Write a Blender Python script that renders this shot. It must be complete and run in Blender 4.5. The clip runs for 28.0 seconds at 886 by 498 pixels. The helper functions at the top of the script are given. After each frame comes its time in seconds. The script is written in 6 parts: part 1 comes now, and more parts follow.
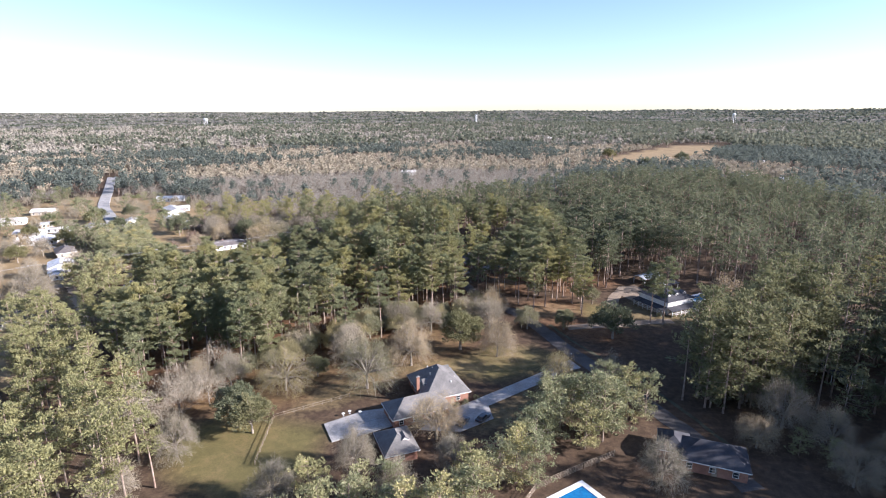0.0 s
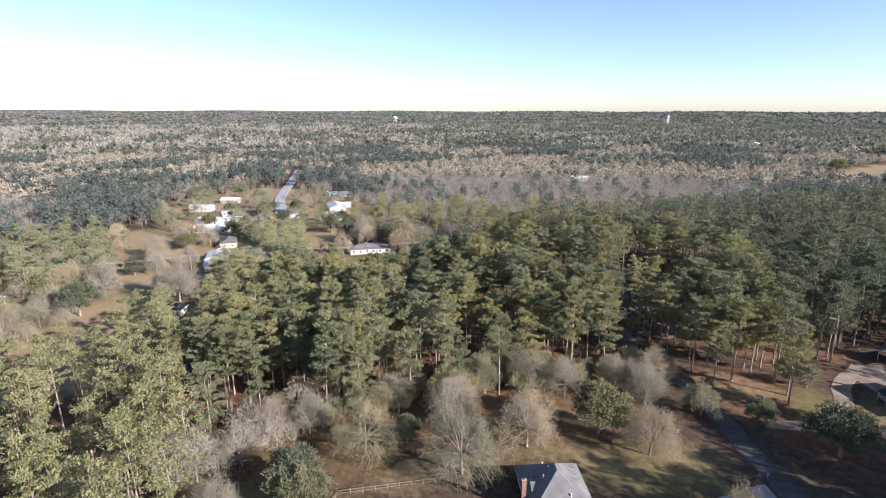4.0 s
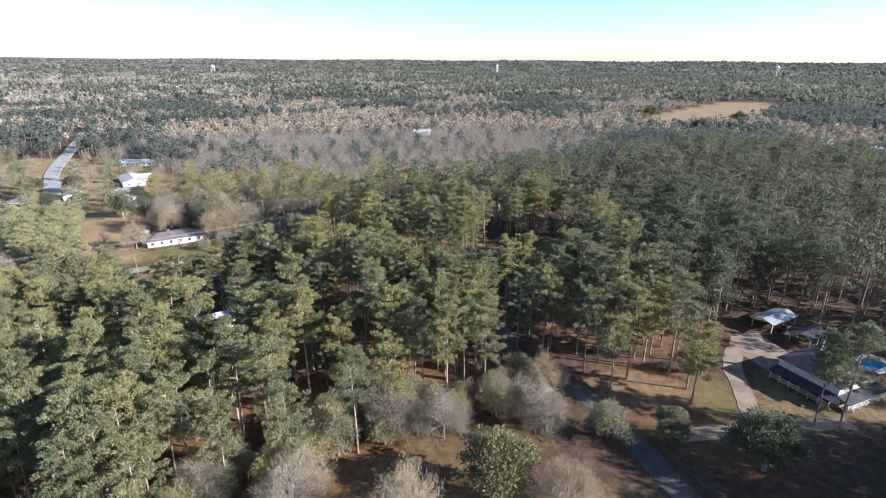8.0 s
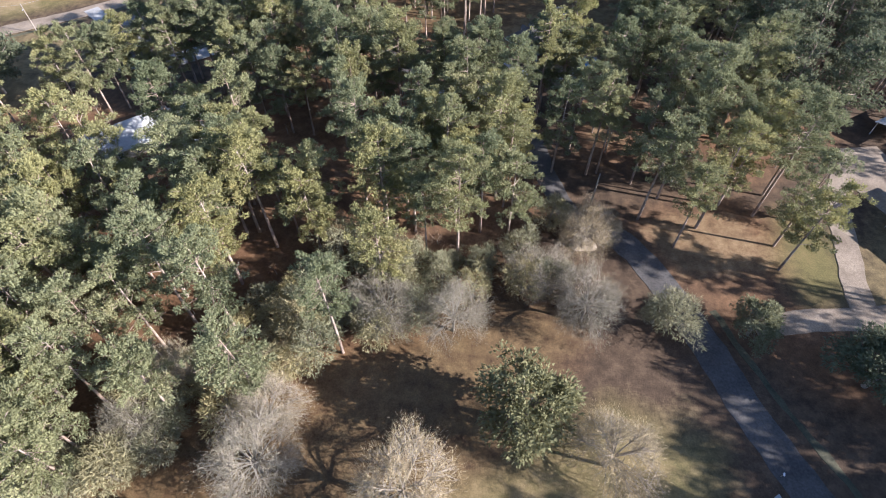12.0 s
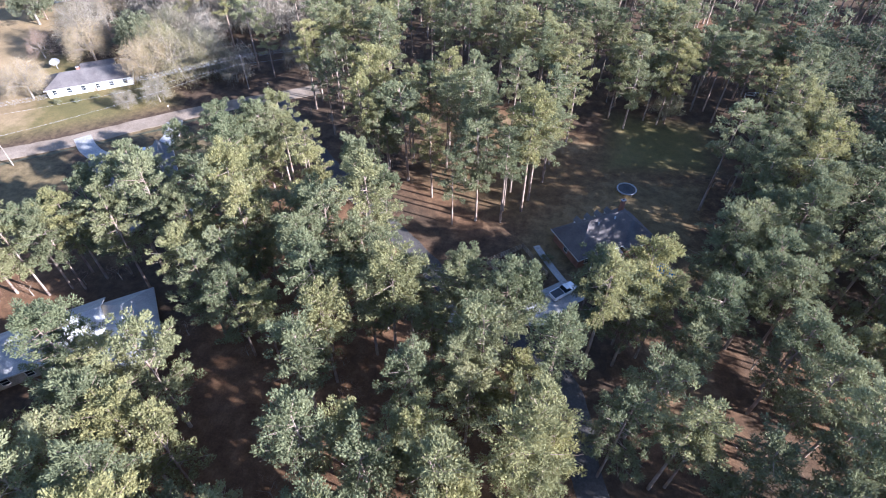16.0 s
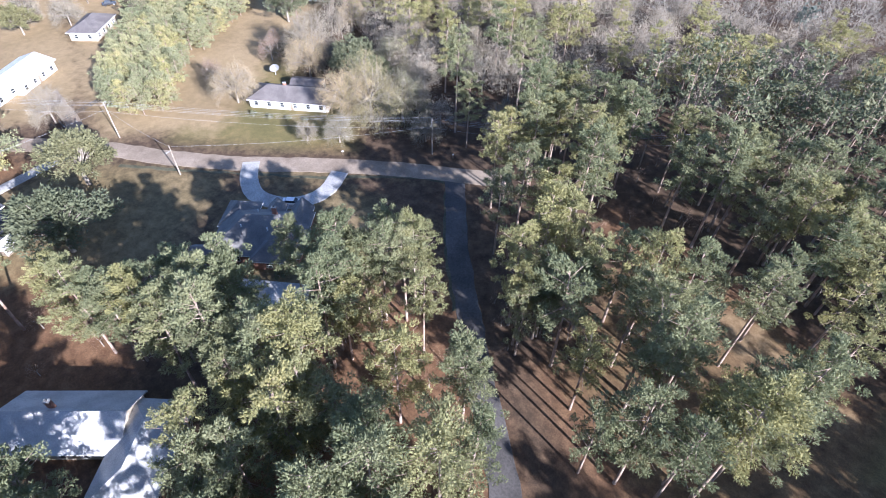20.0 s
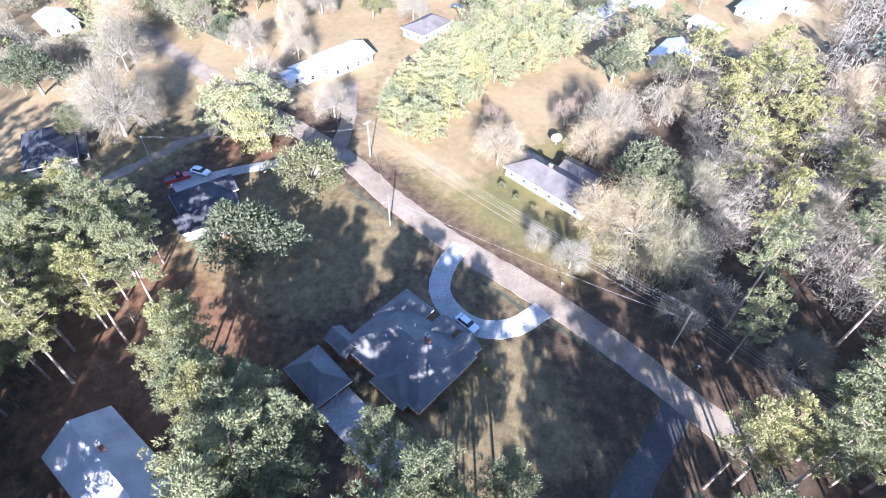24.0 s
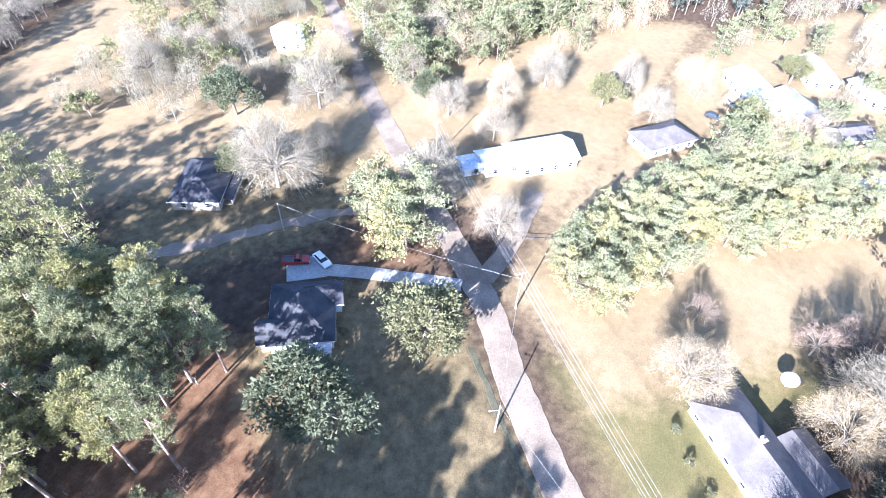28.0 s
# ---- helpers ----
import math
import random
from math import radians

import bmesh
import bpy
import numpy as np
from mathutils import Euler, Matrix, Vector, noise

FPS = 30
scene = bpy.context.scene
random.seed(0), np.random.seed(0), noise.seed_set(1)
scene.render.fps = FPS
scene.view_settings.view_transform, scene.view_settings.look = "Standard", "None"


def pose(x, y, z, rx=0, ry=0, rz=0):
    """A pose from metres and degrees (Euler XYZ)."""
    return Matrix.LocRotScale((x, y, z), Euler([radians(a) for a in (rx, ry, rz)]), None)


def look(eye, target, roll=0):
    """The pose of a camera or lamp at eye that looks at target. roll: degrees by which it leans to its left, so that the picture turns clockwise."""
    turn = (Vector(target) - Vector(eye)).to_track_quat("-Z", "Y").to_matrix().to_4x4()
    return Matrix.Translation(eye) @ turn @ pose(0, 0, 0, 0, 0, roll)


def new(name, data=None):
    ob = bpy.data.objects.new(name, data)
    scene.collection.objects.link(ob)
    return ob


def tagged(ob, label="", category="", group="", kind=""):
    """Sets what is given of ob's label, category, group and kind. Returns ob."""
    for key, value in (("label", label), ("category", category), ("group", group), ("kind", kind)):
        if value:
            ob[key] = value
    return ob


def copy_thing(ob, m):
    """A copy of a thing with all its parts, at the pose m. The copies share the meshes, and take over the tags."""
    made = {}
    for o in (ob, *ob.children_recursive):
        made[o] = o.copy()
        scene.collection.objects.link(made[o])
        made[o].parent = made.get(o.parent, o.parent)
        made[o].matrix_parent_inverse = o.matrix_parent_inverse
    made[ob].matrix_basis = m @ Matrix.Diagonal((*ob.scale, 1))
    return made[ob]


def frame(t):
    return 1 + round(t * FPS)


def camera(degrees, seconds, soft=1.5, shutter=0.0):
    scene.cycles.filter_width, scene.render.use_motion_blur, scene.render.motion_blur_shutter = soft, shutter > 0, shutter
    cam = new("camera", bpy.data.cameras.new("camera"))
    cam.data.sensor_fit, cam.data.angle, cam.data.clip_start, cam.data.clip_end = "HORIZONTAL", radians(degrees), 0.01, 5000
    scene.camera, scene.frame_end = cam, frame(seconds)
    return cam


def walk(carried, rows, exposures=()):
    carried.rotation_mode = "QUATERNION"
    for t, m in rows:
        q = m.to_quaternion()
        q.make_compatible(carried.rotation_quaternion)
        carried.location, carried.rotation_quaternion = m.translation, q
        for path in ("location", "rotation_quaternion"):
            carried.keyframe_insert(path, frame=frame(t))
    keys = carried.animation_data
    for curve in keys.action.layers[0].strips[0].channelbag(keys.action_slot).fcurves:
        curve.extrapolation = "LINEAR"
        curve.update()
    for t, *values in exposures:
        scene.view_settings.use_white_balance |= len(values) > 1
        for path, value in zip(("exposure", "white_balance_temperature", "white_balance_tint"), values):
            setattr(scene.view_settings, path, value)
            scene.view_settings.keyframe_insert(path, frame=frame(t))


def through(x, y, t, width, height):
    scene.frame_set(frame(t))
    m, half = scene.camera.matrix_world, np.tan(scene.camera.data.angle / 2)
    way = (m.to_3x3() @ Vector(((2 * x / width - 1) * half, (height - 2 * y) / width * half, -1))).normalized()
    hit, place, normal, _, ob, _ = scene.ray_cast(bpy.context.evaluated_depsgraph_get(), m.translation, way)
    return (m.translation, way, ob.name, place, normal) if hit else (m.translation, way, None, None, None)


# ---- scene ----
cam = camera(79.1, 28.0, soft=1.05)
METRES, EYE, TILT, LEAN, TURN = 330.0, 79.0, -14.5, 0.25, 0.0
ROWS = [
    (0.0, 0.0, 0.0, 0.0, 0.0, 0.0, -0.0),
    (0.5, 0.004, 0.0136, 0.0032, 0.46, -0.04, -0.2),
    (1.0, 0.0071, 0.0285, 0.0067, 0.91, -0.07, -0.38),
    (1.5, 0.0099, 0.0442, 0.0105, 1.32, -0.08, -0.52),
    (2.0, 0.0126, 0.0605, 0.0141, 1.44, -0.05, -0.6),
    (2.5, 0.0151, 0.0772, 0.018, 2.0, -0.03, -0.77),
    (3.0, 0.0172, 0.0933, 0.0223, 6.38, -0.12, -1.95),
    (3.5, 0.0196, 0.1092, 0.0272, 13.07, -0.46, -3.68),
    (4.0, 0.021, 0.1253, 0.0319, 18.2, -0.84, -5.0),
    (4.5, 0.0204, 0.142, 0.036, 19.46, -0.92, -5.4),
    (6.5, 0.0076, 0.2062, 0.053, 22.66, -1.14, -6.45),
    (7.0, 0.0022, 0.2249, 0.0563, 12.21, -0.12, -3.88),
    (7.5, -0.0031, 0.2429, 0.0598, 3.22, 0.37, -1.55),
    (8.0, -0.0067, 0.259, 0.0629, 1.65, -4.98, -1.06),
    (8.5, -0.0093, 0.2755, 0.0678, 1.49, -16.29, -1.0),
    (9.0, -0.0107, 0.2929, 0.0732, 1.57, -17.07, -1.0),
    (9.5, -0.0132, 0.3114, 0.0786, 1.37, -36.53, -1.01),
    (10.0, -0.0136, 0.3293, 0.0828, 1.66, -36.46, -1.02),
    (10.5, -0.0144, 0.348, 0.088, 1.86, -36.5, -1.12),
    (11.0, -0.0149, 0.3663, 0.0924, 2.02, -36.32, -1.17),
    (11.5, -0.015, 0.3853, 0.0979, 2.15, -36.4, -1.2),
    (12.0, -0.0147, 0.4041, 0.1028, 2.27, -36.33, -1.19),
    (12.5, -0.0141, 0.4232, 0.1085, 2.41, -36.46, -1.26),
    (13.0, -0.0135, 0.4422, 0.1132, 2.49, -30.9, -1.32),
    (13.5, -0.0126, 0.4616, 0.1187, 2.49, -30.95, -1.38),
    (15.5, -0.0078, 0.5348, 0.1385, 4.39, -30.74, -1.84),
    (16.0, -0.0069, 0.5531, 0.1437, 9.67, -30.99, -3.25),
    (16.5, -0.0067, 0.5702, 0.1486, 14.47, -31.3, -4.5),
    (17.0, -0.0076, 0.5895, 0.1538, 17.7, -31.52, -5.35),
    (17.5, -0.0092, 0.6062, 0.1584, 20.72, -31.81, -6.11),
    (18.0, -0.0121, 0.6239, 0.1629, 21.66, -31.81, -6.37),
    (18.5, -0.0159, 0.6408, 0.1677, 28.79, -32.7, -8.16),
    (19.0, -0.0202, 0.6577, 0.1721, 33.1, -33.29, -9.13),
    (19.5, -0.0265, 0.6738, 0.1759, 33.36, -33.25, -9.28),
    (20.0, -0.0332, 0.6893, 0.1799, 38.09, -33.98, -10.38),
    (20.5, -0.0402, 0.7045, 0.1843, 46.66, -35.68, -12.01),
    (21.0, -0.0487, 0.7195, 0.1883, 48.94, -36.13, -12.36),
    (21.5, -0.0583, 0.7333, 0.1914, 50.9, -36.43, -12.79),
    (22.0, -0.0686, 0.746, 0.1953, 60.15, -38.6, -14.18),
    (22.5, -0.0796, 0.7583, 0.1992, 68.79, -40.81, -15.04),
    (24.5, -0.1347, 0.7951, 0.2101, 79.32, -43.67, -16.01),
    (25.0, -0.1504, 0.8011, 0.2113, 81.86, -44.34, -16.18),
    (25.5, -0.1668, 0.8061, 0.2123, 85.05, -45.23, -16.3),
    (26.0, -0.183, 0.8102, 0.2126, 88.53, -47.93, -16.32),
    (26.5, -0.2013, 0.8126, 0.2134, 92.44, -56.58, -16.36),
    (27.0, -0.2189, 0.8143, 0.2137, 96.75, -57.68, -16.23),
    (27.5, -0.237, 0.815, 0.2137, 101.49, -58.54, -15.95),
    (28.0, -0.2561, 0.8138, 0.2136, 106.69, -49.59, -15.67),
]
EXPOSURES = [(0.0, 1.55, 5700, 20), (3.0, 1.46, 5700, 20), (4.5, 1.22, 5650, 17), (7.0, 1.07, 5600, 18), (9.0, 1.75, 5500, 15), (11.0, 1.68, 5600, 17), (13.0, 1.84, 5400, 17), (15.5, 2.1, 5150, 20), (18.0, 1.97, 5150, 20), (21.0, 1.9, 5150, 19), (25.0, 2.68, 5050, 19), (26.5, 2.76, 5000, 18), (28.0, 2.76, 4950, 18)]
walk(cam, [(t, pose(0, 0, EYE, TILT, LEAN, TURN) @ pose(METRES * x, METRES * y, METRES * z, 90 + pitch, roll, yaw)) for t, x, y, z, yaw, pitch, roll in ROWS], EXPOSURES)

# ---------------------------------------------------------------- daylight
SUN_AZ, SUN_EL = radians(-12.0), radians(23.0)      # azimuth from +x, elevation
world = bpy.data.worlds.new("sky")
scene.world = world
world.use_nodes = True
wn = world.node_tree.nodes
sky = wn.new("ShaderNodeTexSky")
sky.sky_type = 'NISHITA'
sky.sun_disc = False
sky.sun_elevation = SUN_EL
sky.sun_rotation = math.pi / 2 - SUN_AZ
sky.air_density, sky.dust_density, sky.ozone_density = 0.85, 0.35, 1.1
world.node_tree.links.new(sky.outputs[0], wn["Background"].inputs[0])
wn["Background"].inputs[1].default_value = 0.078
sun_data = bpy.data.lights.new("sun", 'SUN')
sun_data.energy, sun_data.angle, sun_data.color = 5.0, radians(0.6), (1.0, 0.91, 0.78)
sun = new("sun", sun_data)
sun.matrix_world = look((0, 0, 0), (-math.cos(SUN_EL) * math.cos(SUN_AZ), -math.cos(SUN_EL) * math.sin(SUN_AZ), -math.sin(SUN_EL)))

# ---------------------------------------------------------------- materials
def make_mat(name, rough=0.9, metal=0.0, spec=0.3):
    m = bpy.data.materials.new(name)
    m.use_nodes = True
    b = m.node_tree.nodes["Principled BSDF"]
    b.inputs["Roughness"].default_value = rough
    b.inputs["Metallic"].default_value = metal
    b.inputs["Specular IOR Level"].default_value = spec
    return m, m.node_tree.nodes, m.node_tree.links, b


def noise_node(n, l, scale, detail=4.0, rough=0.6, coord=None):
    t = n.new("ShaderNodeTexNoise")
    t.inputs["Scale"].default_value, t.inputs["Detail"].default_value, t.inputs["Roughness"].default_value = scale, detail, rough
    if coord is None:
        g = n.new("ShaderNodeNewGeometry")
        coord = g.outputs["Position"]
    l.new(coord, t.inputs["Vector"])
    return t.outputs["Fac"]


def ramp(n, l, fac, stops):
    r = n.new("ShaderNodeValToRGB")
    e = r.color_ramp.elements
    while len(e) < len(stops):
        e.new(0.5)
    for k, (p, c) in enumerate(stops):
        e[k].position, e[k].color = p, (*c, 1)
    l.new(fac, r.inputs[0])
    return r.outputs[0]


def mix(n, l, fac, a, b, mode='MIX'):
    x = n.new("ShaderNodeMix")
    x.data_type, x.blend_type = 'RGBA', mode
    for sock, v in ((x.inputs[0], fac), (x.inputs[6], a), (x.inputs[7], b)):
        if isinstance(v, (int, float)):
            sock.default_value = v
        elif isinstance(v, tuple):
            sock.default_value = (*v, 1)
        else:
            l.new(v, sock)
    return x.outputs[2]


def bump(n, l, b, height, strength=0.4, dist=0.05):
    x = n.new("ShaderNodeBump")
    x.inputs["Strength"].default_value, x.inputs["Distance"].default_value = strength, dist
    l.new(height, x.inputs["Height"])
    l.new(x.outputs[0], b.inputs["Normal"])


def two_scale(name, lo, hi, big=0.15, small=3.0, rough=0.9, spec=0.3, strength=0.4, dist=0.05, metal=0.0):
    """Colour that drifts over metres and is mottled finely, with fine relief."""
    m, n, l, b = make_mat(name, rough, metal, spec)
    f1, f2 = noise_node(n, l, big), noise_node(n, l, small, 6.0, 0.7)
    c1 = ramp(n, l, f1, [(0.35, lo), (0.65, hi)])
    c2 = ramp(n, l, f2, [(0.3, (0.62, 0.62, 0.62)), (0.7, (1.25, 1.25, 1.25))])
    l.new(mix(n, l, 1.0, c1, c2, 'MULTIPLY'), b.inputs["Base Color"])
    bump(n, l, b, f2, strength, dist)
    return m


def foliage(name, dark, light, warm, through=0.25):
    """Leaves: colour differs from tree to tree and from leaf to leaf; a little light passes through."""
    m, n, l, b = make_mat(name, 0.8, 0.0, 0.12)
    g = n.new("ShaderNodeNewGeometry")
    o = n.new("ShaderNodeObjectInfo")
    f1 = noise_node(n, l, 0.11, 2.0)
    c = ramp(n, l, f1, [(0.3, dark), (0.55, light), (0.75, warm)])
    r = ramp(n, l, g.outputs["Random Per Island"], [(0.0, (0.82, 0.83, 0.82)), (1.0, (1.18, 1.17, 1.13))])
    c = mix(n, l, 1.0, c, r, 'MULTIPLY')
    r2 = ramp(n, l, o.outputs["Random"], [(0.0, (0.75, 0.8, 0.8)), (0.5, (1.0, 1.0, 1.0)), (1.0, (1.28, 1.16, 0.92))])
    c = mix(n, l, 1.0, c, r2, 'MULTIPLY')
    l.new(c, b.inputs["Base Color"])
    t = n.new("ShaderNodeBsdfTranslucent")
    l.new(c, t.inputs[0])
    s = n.new("ShaderNodeMixShader")
    s.inputs[0].default_value = through
    l.new(b.outputs[0], s.inputs[1])
    l.new(t.outputs[0], s.inputs[2])
    l.new(s.outputs[0], n["Material Output"].inputs[0])
    return m


M_PINE = foliage("pine_needles", (0.19, 0.196, 0.107), (0.247, 0.251, 0.136), (0.298, 0.288, 0.162), 0.36)
# far needles: paler and blue-grey, the haze of distance put into the colour
M_HAZEPINE = foliage("hazed_needles", (0.12, 0.136, 0.118), (0.15, 0.166, 0.14), (0.185, 0.19, 0.155), 0.45)
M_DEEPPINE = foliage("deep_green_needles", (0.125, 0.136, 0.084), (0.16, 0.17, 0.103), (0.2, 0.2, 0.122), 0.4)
M_OLIVETWIG = foliage("budding_twigs", (0.2, 0.182, 0.105), (0.25, 0.226, 0.134), (0.3, 0.268, 0.168), 0.0)
M_FARTWIG = foliage("distant_bare_twigs", (0.245, 0.226, 0.195), (0.305, 0.282, 0.245), (0.365, 0.335, 0.295), 0.25)
M_YOUNG = foliage("young_pine_needles", (0.235, 0.24, 0.135), (0.29, 0.287, 0.16), (0.335, 0.318, 0.185), 0.2)
M_OAK = foliage("evergreen_leaves", (0.145, 0.15, 0.09), (0.185, 0.19, 0.115), (0.225, 0.22, 0.14), 0.35)
M_THICK = foliage("thin_winter_leaves", (0.24, 0.22, 0.135), (0.29, 0.27, 0.165), (0.34, 0.30, 0.20))
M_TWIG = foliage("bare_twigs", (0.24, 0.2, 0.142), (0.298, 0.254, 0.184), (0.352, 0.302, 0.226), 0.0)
# lighter copy of the bare twigs: sunlight on the crowns is in the colour
M_LITTWIG = foliage("sunlit_bare_twigs", (0.285, 0.236, 0.18), (0.35, 0.296, 0.232), (0.41, 0.352, 0.28), 0.0)
M_TWIGB = foliage("brown_twigs", (0.22, 0.15, 0.11), (0.28, 0.20, 0.15), (0.33, 0.25, 0.19), 0.0)
M_BARK = two_scale("pine_bark", (0.22, 0.15, 0.11), (0.40, 0.32, 0.26), 0.6, 9.0, strength=0.8)
M_GREYBARK = two_scale("grey_bark", (0.21, 0.178, 0.142), (0.34, 0.295, 0.24), 0.6, 9.0, strength=0.8)


def ground_mat():
    m, n, l, b = make_mat("ground", 0.95, 0.0, 0.15)
    a = n.new("ShaderNodeVertexColor")
    a.layer_name = "cover"
    sep = n.new("ShaderNodeSeparateColor")
    l.new(a.outputs[0], sep.inputs[0])
    f1, f2, f3 = noise_node(n, l, 0.05, 3.0), noise_node(n, l, 0.45, 5.0, 0.7), noise_node(n, l, 3.5, 6.0, 0.75)
    blend = n.new("ShaderNodeMath")
    blend.operation = 'MULTIPLY_ADD'
    l.new(f2, blend.inputs[0])
    blend.inputs[1].default_value = 0.45
    half = n.new("ShaderNodeMath")
    half.operation = 'MULTIPLY'
    l.new(f1, half.inputs[0])
    half.inputs[1].default_value = 0.55
    l.new(half.outputs[0], blend.inputs[2])
    f0 = blend.outputs[0]
    litter = ramp(n, l, f2, [(0.25, (0.045, 0.032, 0.022)), (0.5, (0.085, 0.058, 0.038)), (0.78, (0.15, 0.105, 0.068))])
    straw = ramp(n, l, f2, [(0.25, (0.085, 0.046, 0.026)), (0.5, (0.15, 0.085, 0.046)), (0.8, (0.25, 0.152, 0.085))])
    lawn = ramp(n, l, f0, [(0.3, (0.095, 0.09, 0.036)), (0.5, (0.15, 0.127, 0.052)), (0.7, (0.225, 0.165, 0.078))])
    field = ramp(n, l, f0, [(0.3, (0.175, 0.13, 0.072)), (0.5, (0.265, 0.196, 0.108)), (0.72, (0.36, 0.268, 0.155))])

    def soft(chan):
        s = n.new("ShaderNodeMath")
        s.operation = 'ADD'
        l.new(chan, s.inputs[0])
        q = n.new("ShaderNodeMath")
        q.operation = 'MULTIPLY_ADD'
        l.new(f2, q.inputs[0])
        q.inputs[1].default_value, q.inputs[2].default_value = 0.6, -0.3
        l.new(q.outputs[0], s.inputs[1])
        k = n.new("ShaderNodeMapRange")
        k.inputs[1].default_value, k.inputs[2].default_value = 0.2, 0.8
        l.new(s.outputs[0], k.inputs[0])
        return k.outputs[0]
    c = mix(n, l, soft(sep.outputs[2]), litter, straw)
    c = mix(n, l, soft(sep.outputs[0]), c, lawn)
    c = mix(n, l, soft(sep.outputs[1]), c, field)
    fine = ramp(n, l, f3, [(0.3, (0.7, 0.7, 0.7)), (0.7, (1.25, 1.22, 1.18))])
    c = mix(n, l, 1.0, c, fine, 'MULTIPLY')
    l.new(c, b.inputs["Base Color"])
    bump(n, l, b, f3, 0.6, 0.12)
    return m


def far_mat():
    """Woods beyond single trees: bands of evergreen and bare crowns."""
    m, n, l, b = make_mat("far_woods_floor", 0.95, 0.0, 0.1)
    f1, f2 = noise_node(n, l, 0.0045, 4.0, 0.65), noise_node(n, l, 0.09, 4.0, 0.8)
    c = ramp(n, l, f1, [(0.36, (0.055, 0.075, 0.035)), (0.48, (0.10, 0.10, 0.06)), (0.56, (0.19, 0.172, 0.145)), (0.72, (0.15, 0.135, 0.11))])
    k = ramp(n, l, f2, [(0.3, (0.45, 0.45, 0.45)), (0.7, (1.35, 1.35, 1.35))])
    l.new(mix(n, l, 1.0, c, k, 'MULTIPLY'), b.inputs["Base Color"])
    bump(n, l, b, f2, 1.0, 6.0)
    return m


M_GROUND, M_FAR = ground_mat(), far_mat()
M_ASPHALT = two_scale("worn_asphalt", (0.062, 0.056, 0.052), (0.115, 0.104, 0.095), 0.12, 2.5, 0.9)
M_GRAVEL = two_scale("pale_gravel", (0.195, 0.15, 0.108), (0.31, 0.246, 0.182), 0.2, 4.0, 0.95)
M_CONCRETE = two_scale("pale_concrete", (0.29, 0.278, 0.26), (0.41, 0.393, 0.368), 0.25, 3.0, 0.85, 0.3, 0.15, 0.02)
M_DITCH = two_scale("damp_ditch", (0.05, 0.05, 0.03), (0.11, 0.10, 0.06), 0.3, 3.0)


def shingle(name, lo, hi, rough=0.85):
    """Asphalt shingles: courses 0.14 m high with broken joints, streaked."""
    m, n, l, b = make_mat(name, rough, 0.0, 0.3)
    f1, f2 = noise_node(n, l, 0.35, 4.0), noise_node(n, l, 5.0, 5.0, 0.75)
    c = ramp(n, l, f1, [(0.35, lo), (0.65, hi)])
    k = ramp(n, l, f2, [(0.3, (0.72, 0.72, 0.72)), (0.7, (1.2, 1.2, 1.2))])
    w = n.new("ShaderNodeTexWave")
    w.wave_type, w.bands_direction = 'BANDS', 'Z'
    w.inputs["Scale"].default_value, w.inputs["Distortion"].default_value = 4.0, 1.0
    g = n.new("ShaderNodeNewGeometry")
    l.new(g.outputs["Position"], w.inputs["Vector"])
    c = mix(n, l, 1.0, c, k, 'MULTIPLY')
    c = mix(n, l, 0.25, c, w.outputs[0], 'MULTIPLY')
    l.new(c, b.inputs["Base Color"])
    bump(n, l, b, w.outputs["Fac"], 0.35, 0.02)
    return m


M_ROOF_GREY = shingle("grey_shingles", (0.15, 0.143, 0.137), (0.225, 0.213, 0.2))
M_ROOF_DARK = shingle("charcoal_shingles", (0.042, 0.042, 0.05), (0.08, 0.08, 0.088))
M_ROOF_TAN = shingle("weathered_tan_shingles", (0.125, 0.11, 0.104), (0.185, 0.163, 0.152))
M_ROOF_PALE = shingle("pale_shingles", (0.45, 0.44, 0.43), (0.6, 0.59, 0.57))
M_ROOF_WHITE = two_scale("white_roofing", (0.62, 0.61, 0.6), (0.78, 0.77, 0.75), 0.3, 2.0, 0.6)
M_METAL = two_scale("metal_roofing", (0.42, 0.44, 0.47), (0.60, 0.62, 0.64), 0.3, 2.0, 0.4, 0.5, 0.2, 0.02, 0.3)
M_WHITE = two_scale("white_paint", (0.70, 0.69, 0.66), (0.82, 0.81, 0.78), 0.4, 4.0, 0.6, 0.3, 0.1)
M_BRICK = two_scale("red_brick", (0.24, 0.12, 0.085), (0.34, 0.18, 0.125), 0.5, 7.0, 0.9)
M_TANWALL = two_scale("tan_siding", (0.42, 0.36, 0.28), (0.52, 0.46, 0.37), 0.4, 5.0, 0.8)
M_WOOD = two_scale("weathered_wood", (0.20, 0.155, 0.11), (0.34, 0.28, 0.21), 0.6, 6.0, 0.85)
M_POLE = two_scale("weathered_pole", (0.24, 0.20, 0.16), (0.42, 0.37, 0.31), 0.5, 6.0, 0.85)
M_DARKMETAL = two_scale("dark_metal", (0.03, 0.03, 0.032), (0.07, 0.07, 0.07), 0.6, 6.0, 0.5, 0.5)
M_WIRE = two_scale("aluminium_wire", (0.35, 0.35, 0.35), (0.5, 0.5, 0.5), 0.6, 6.0, 0.5, 0.5)


def glass_mat(name, col, rough=0.08):
    m, n, l, b = make_mat(name, rough, 0.0, 0.6)
    b.inputs["Base Color"].default_value = (*col, 1)
    return m


M_GLASS = glass_mat("window_glass", (0.03, 0.035, 0.04))


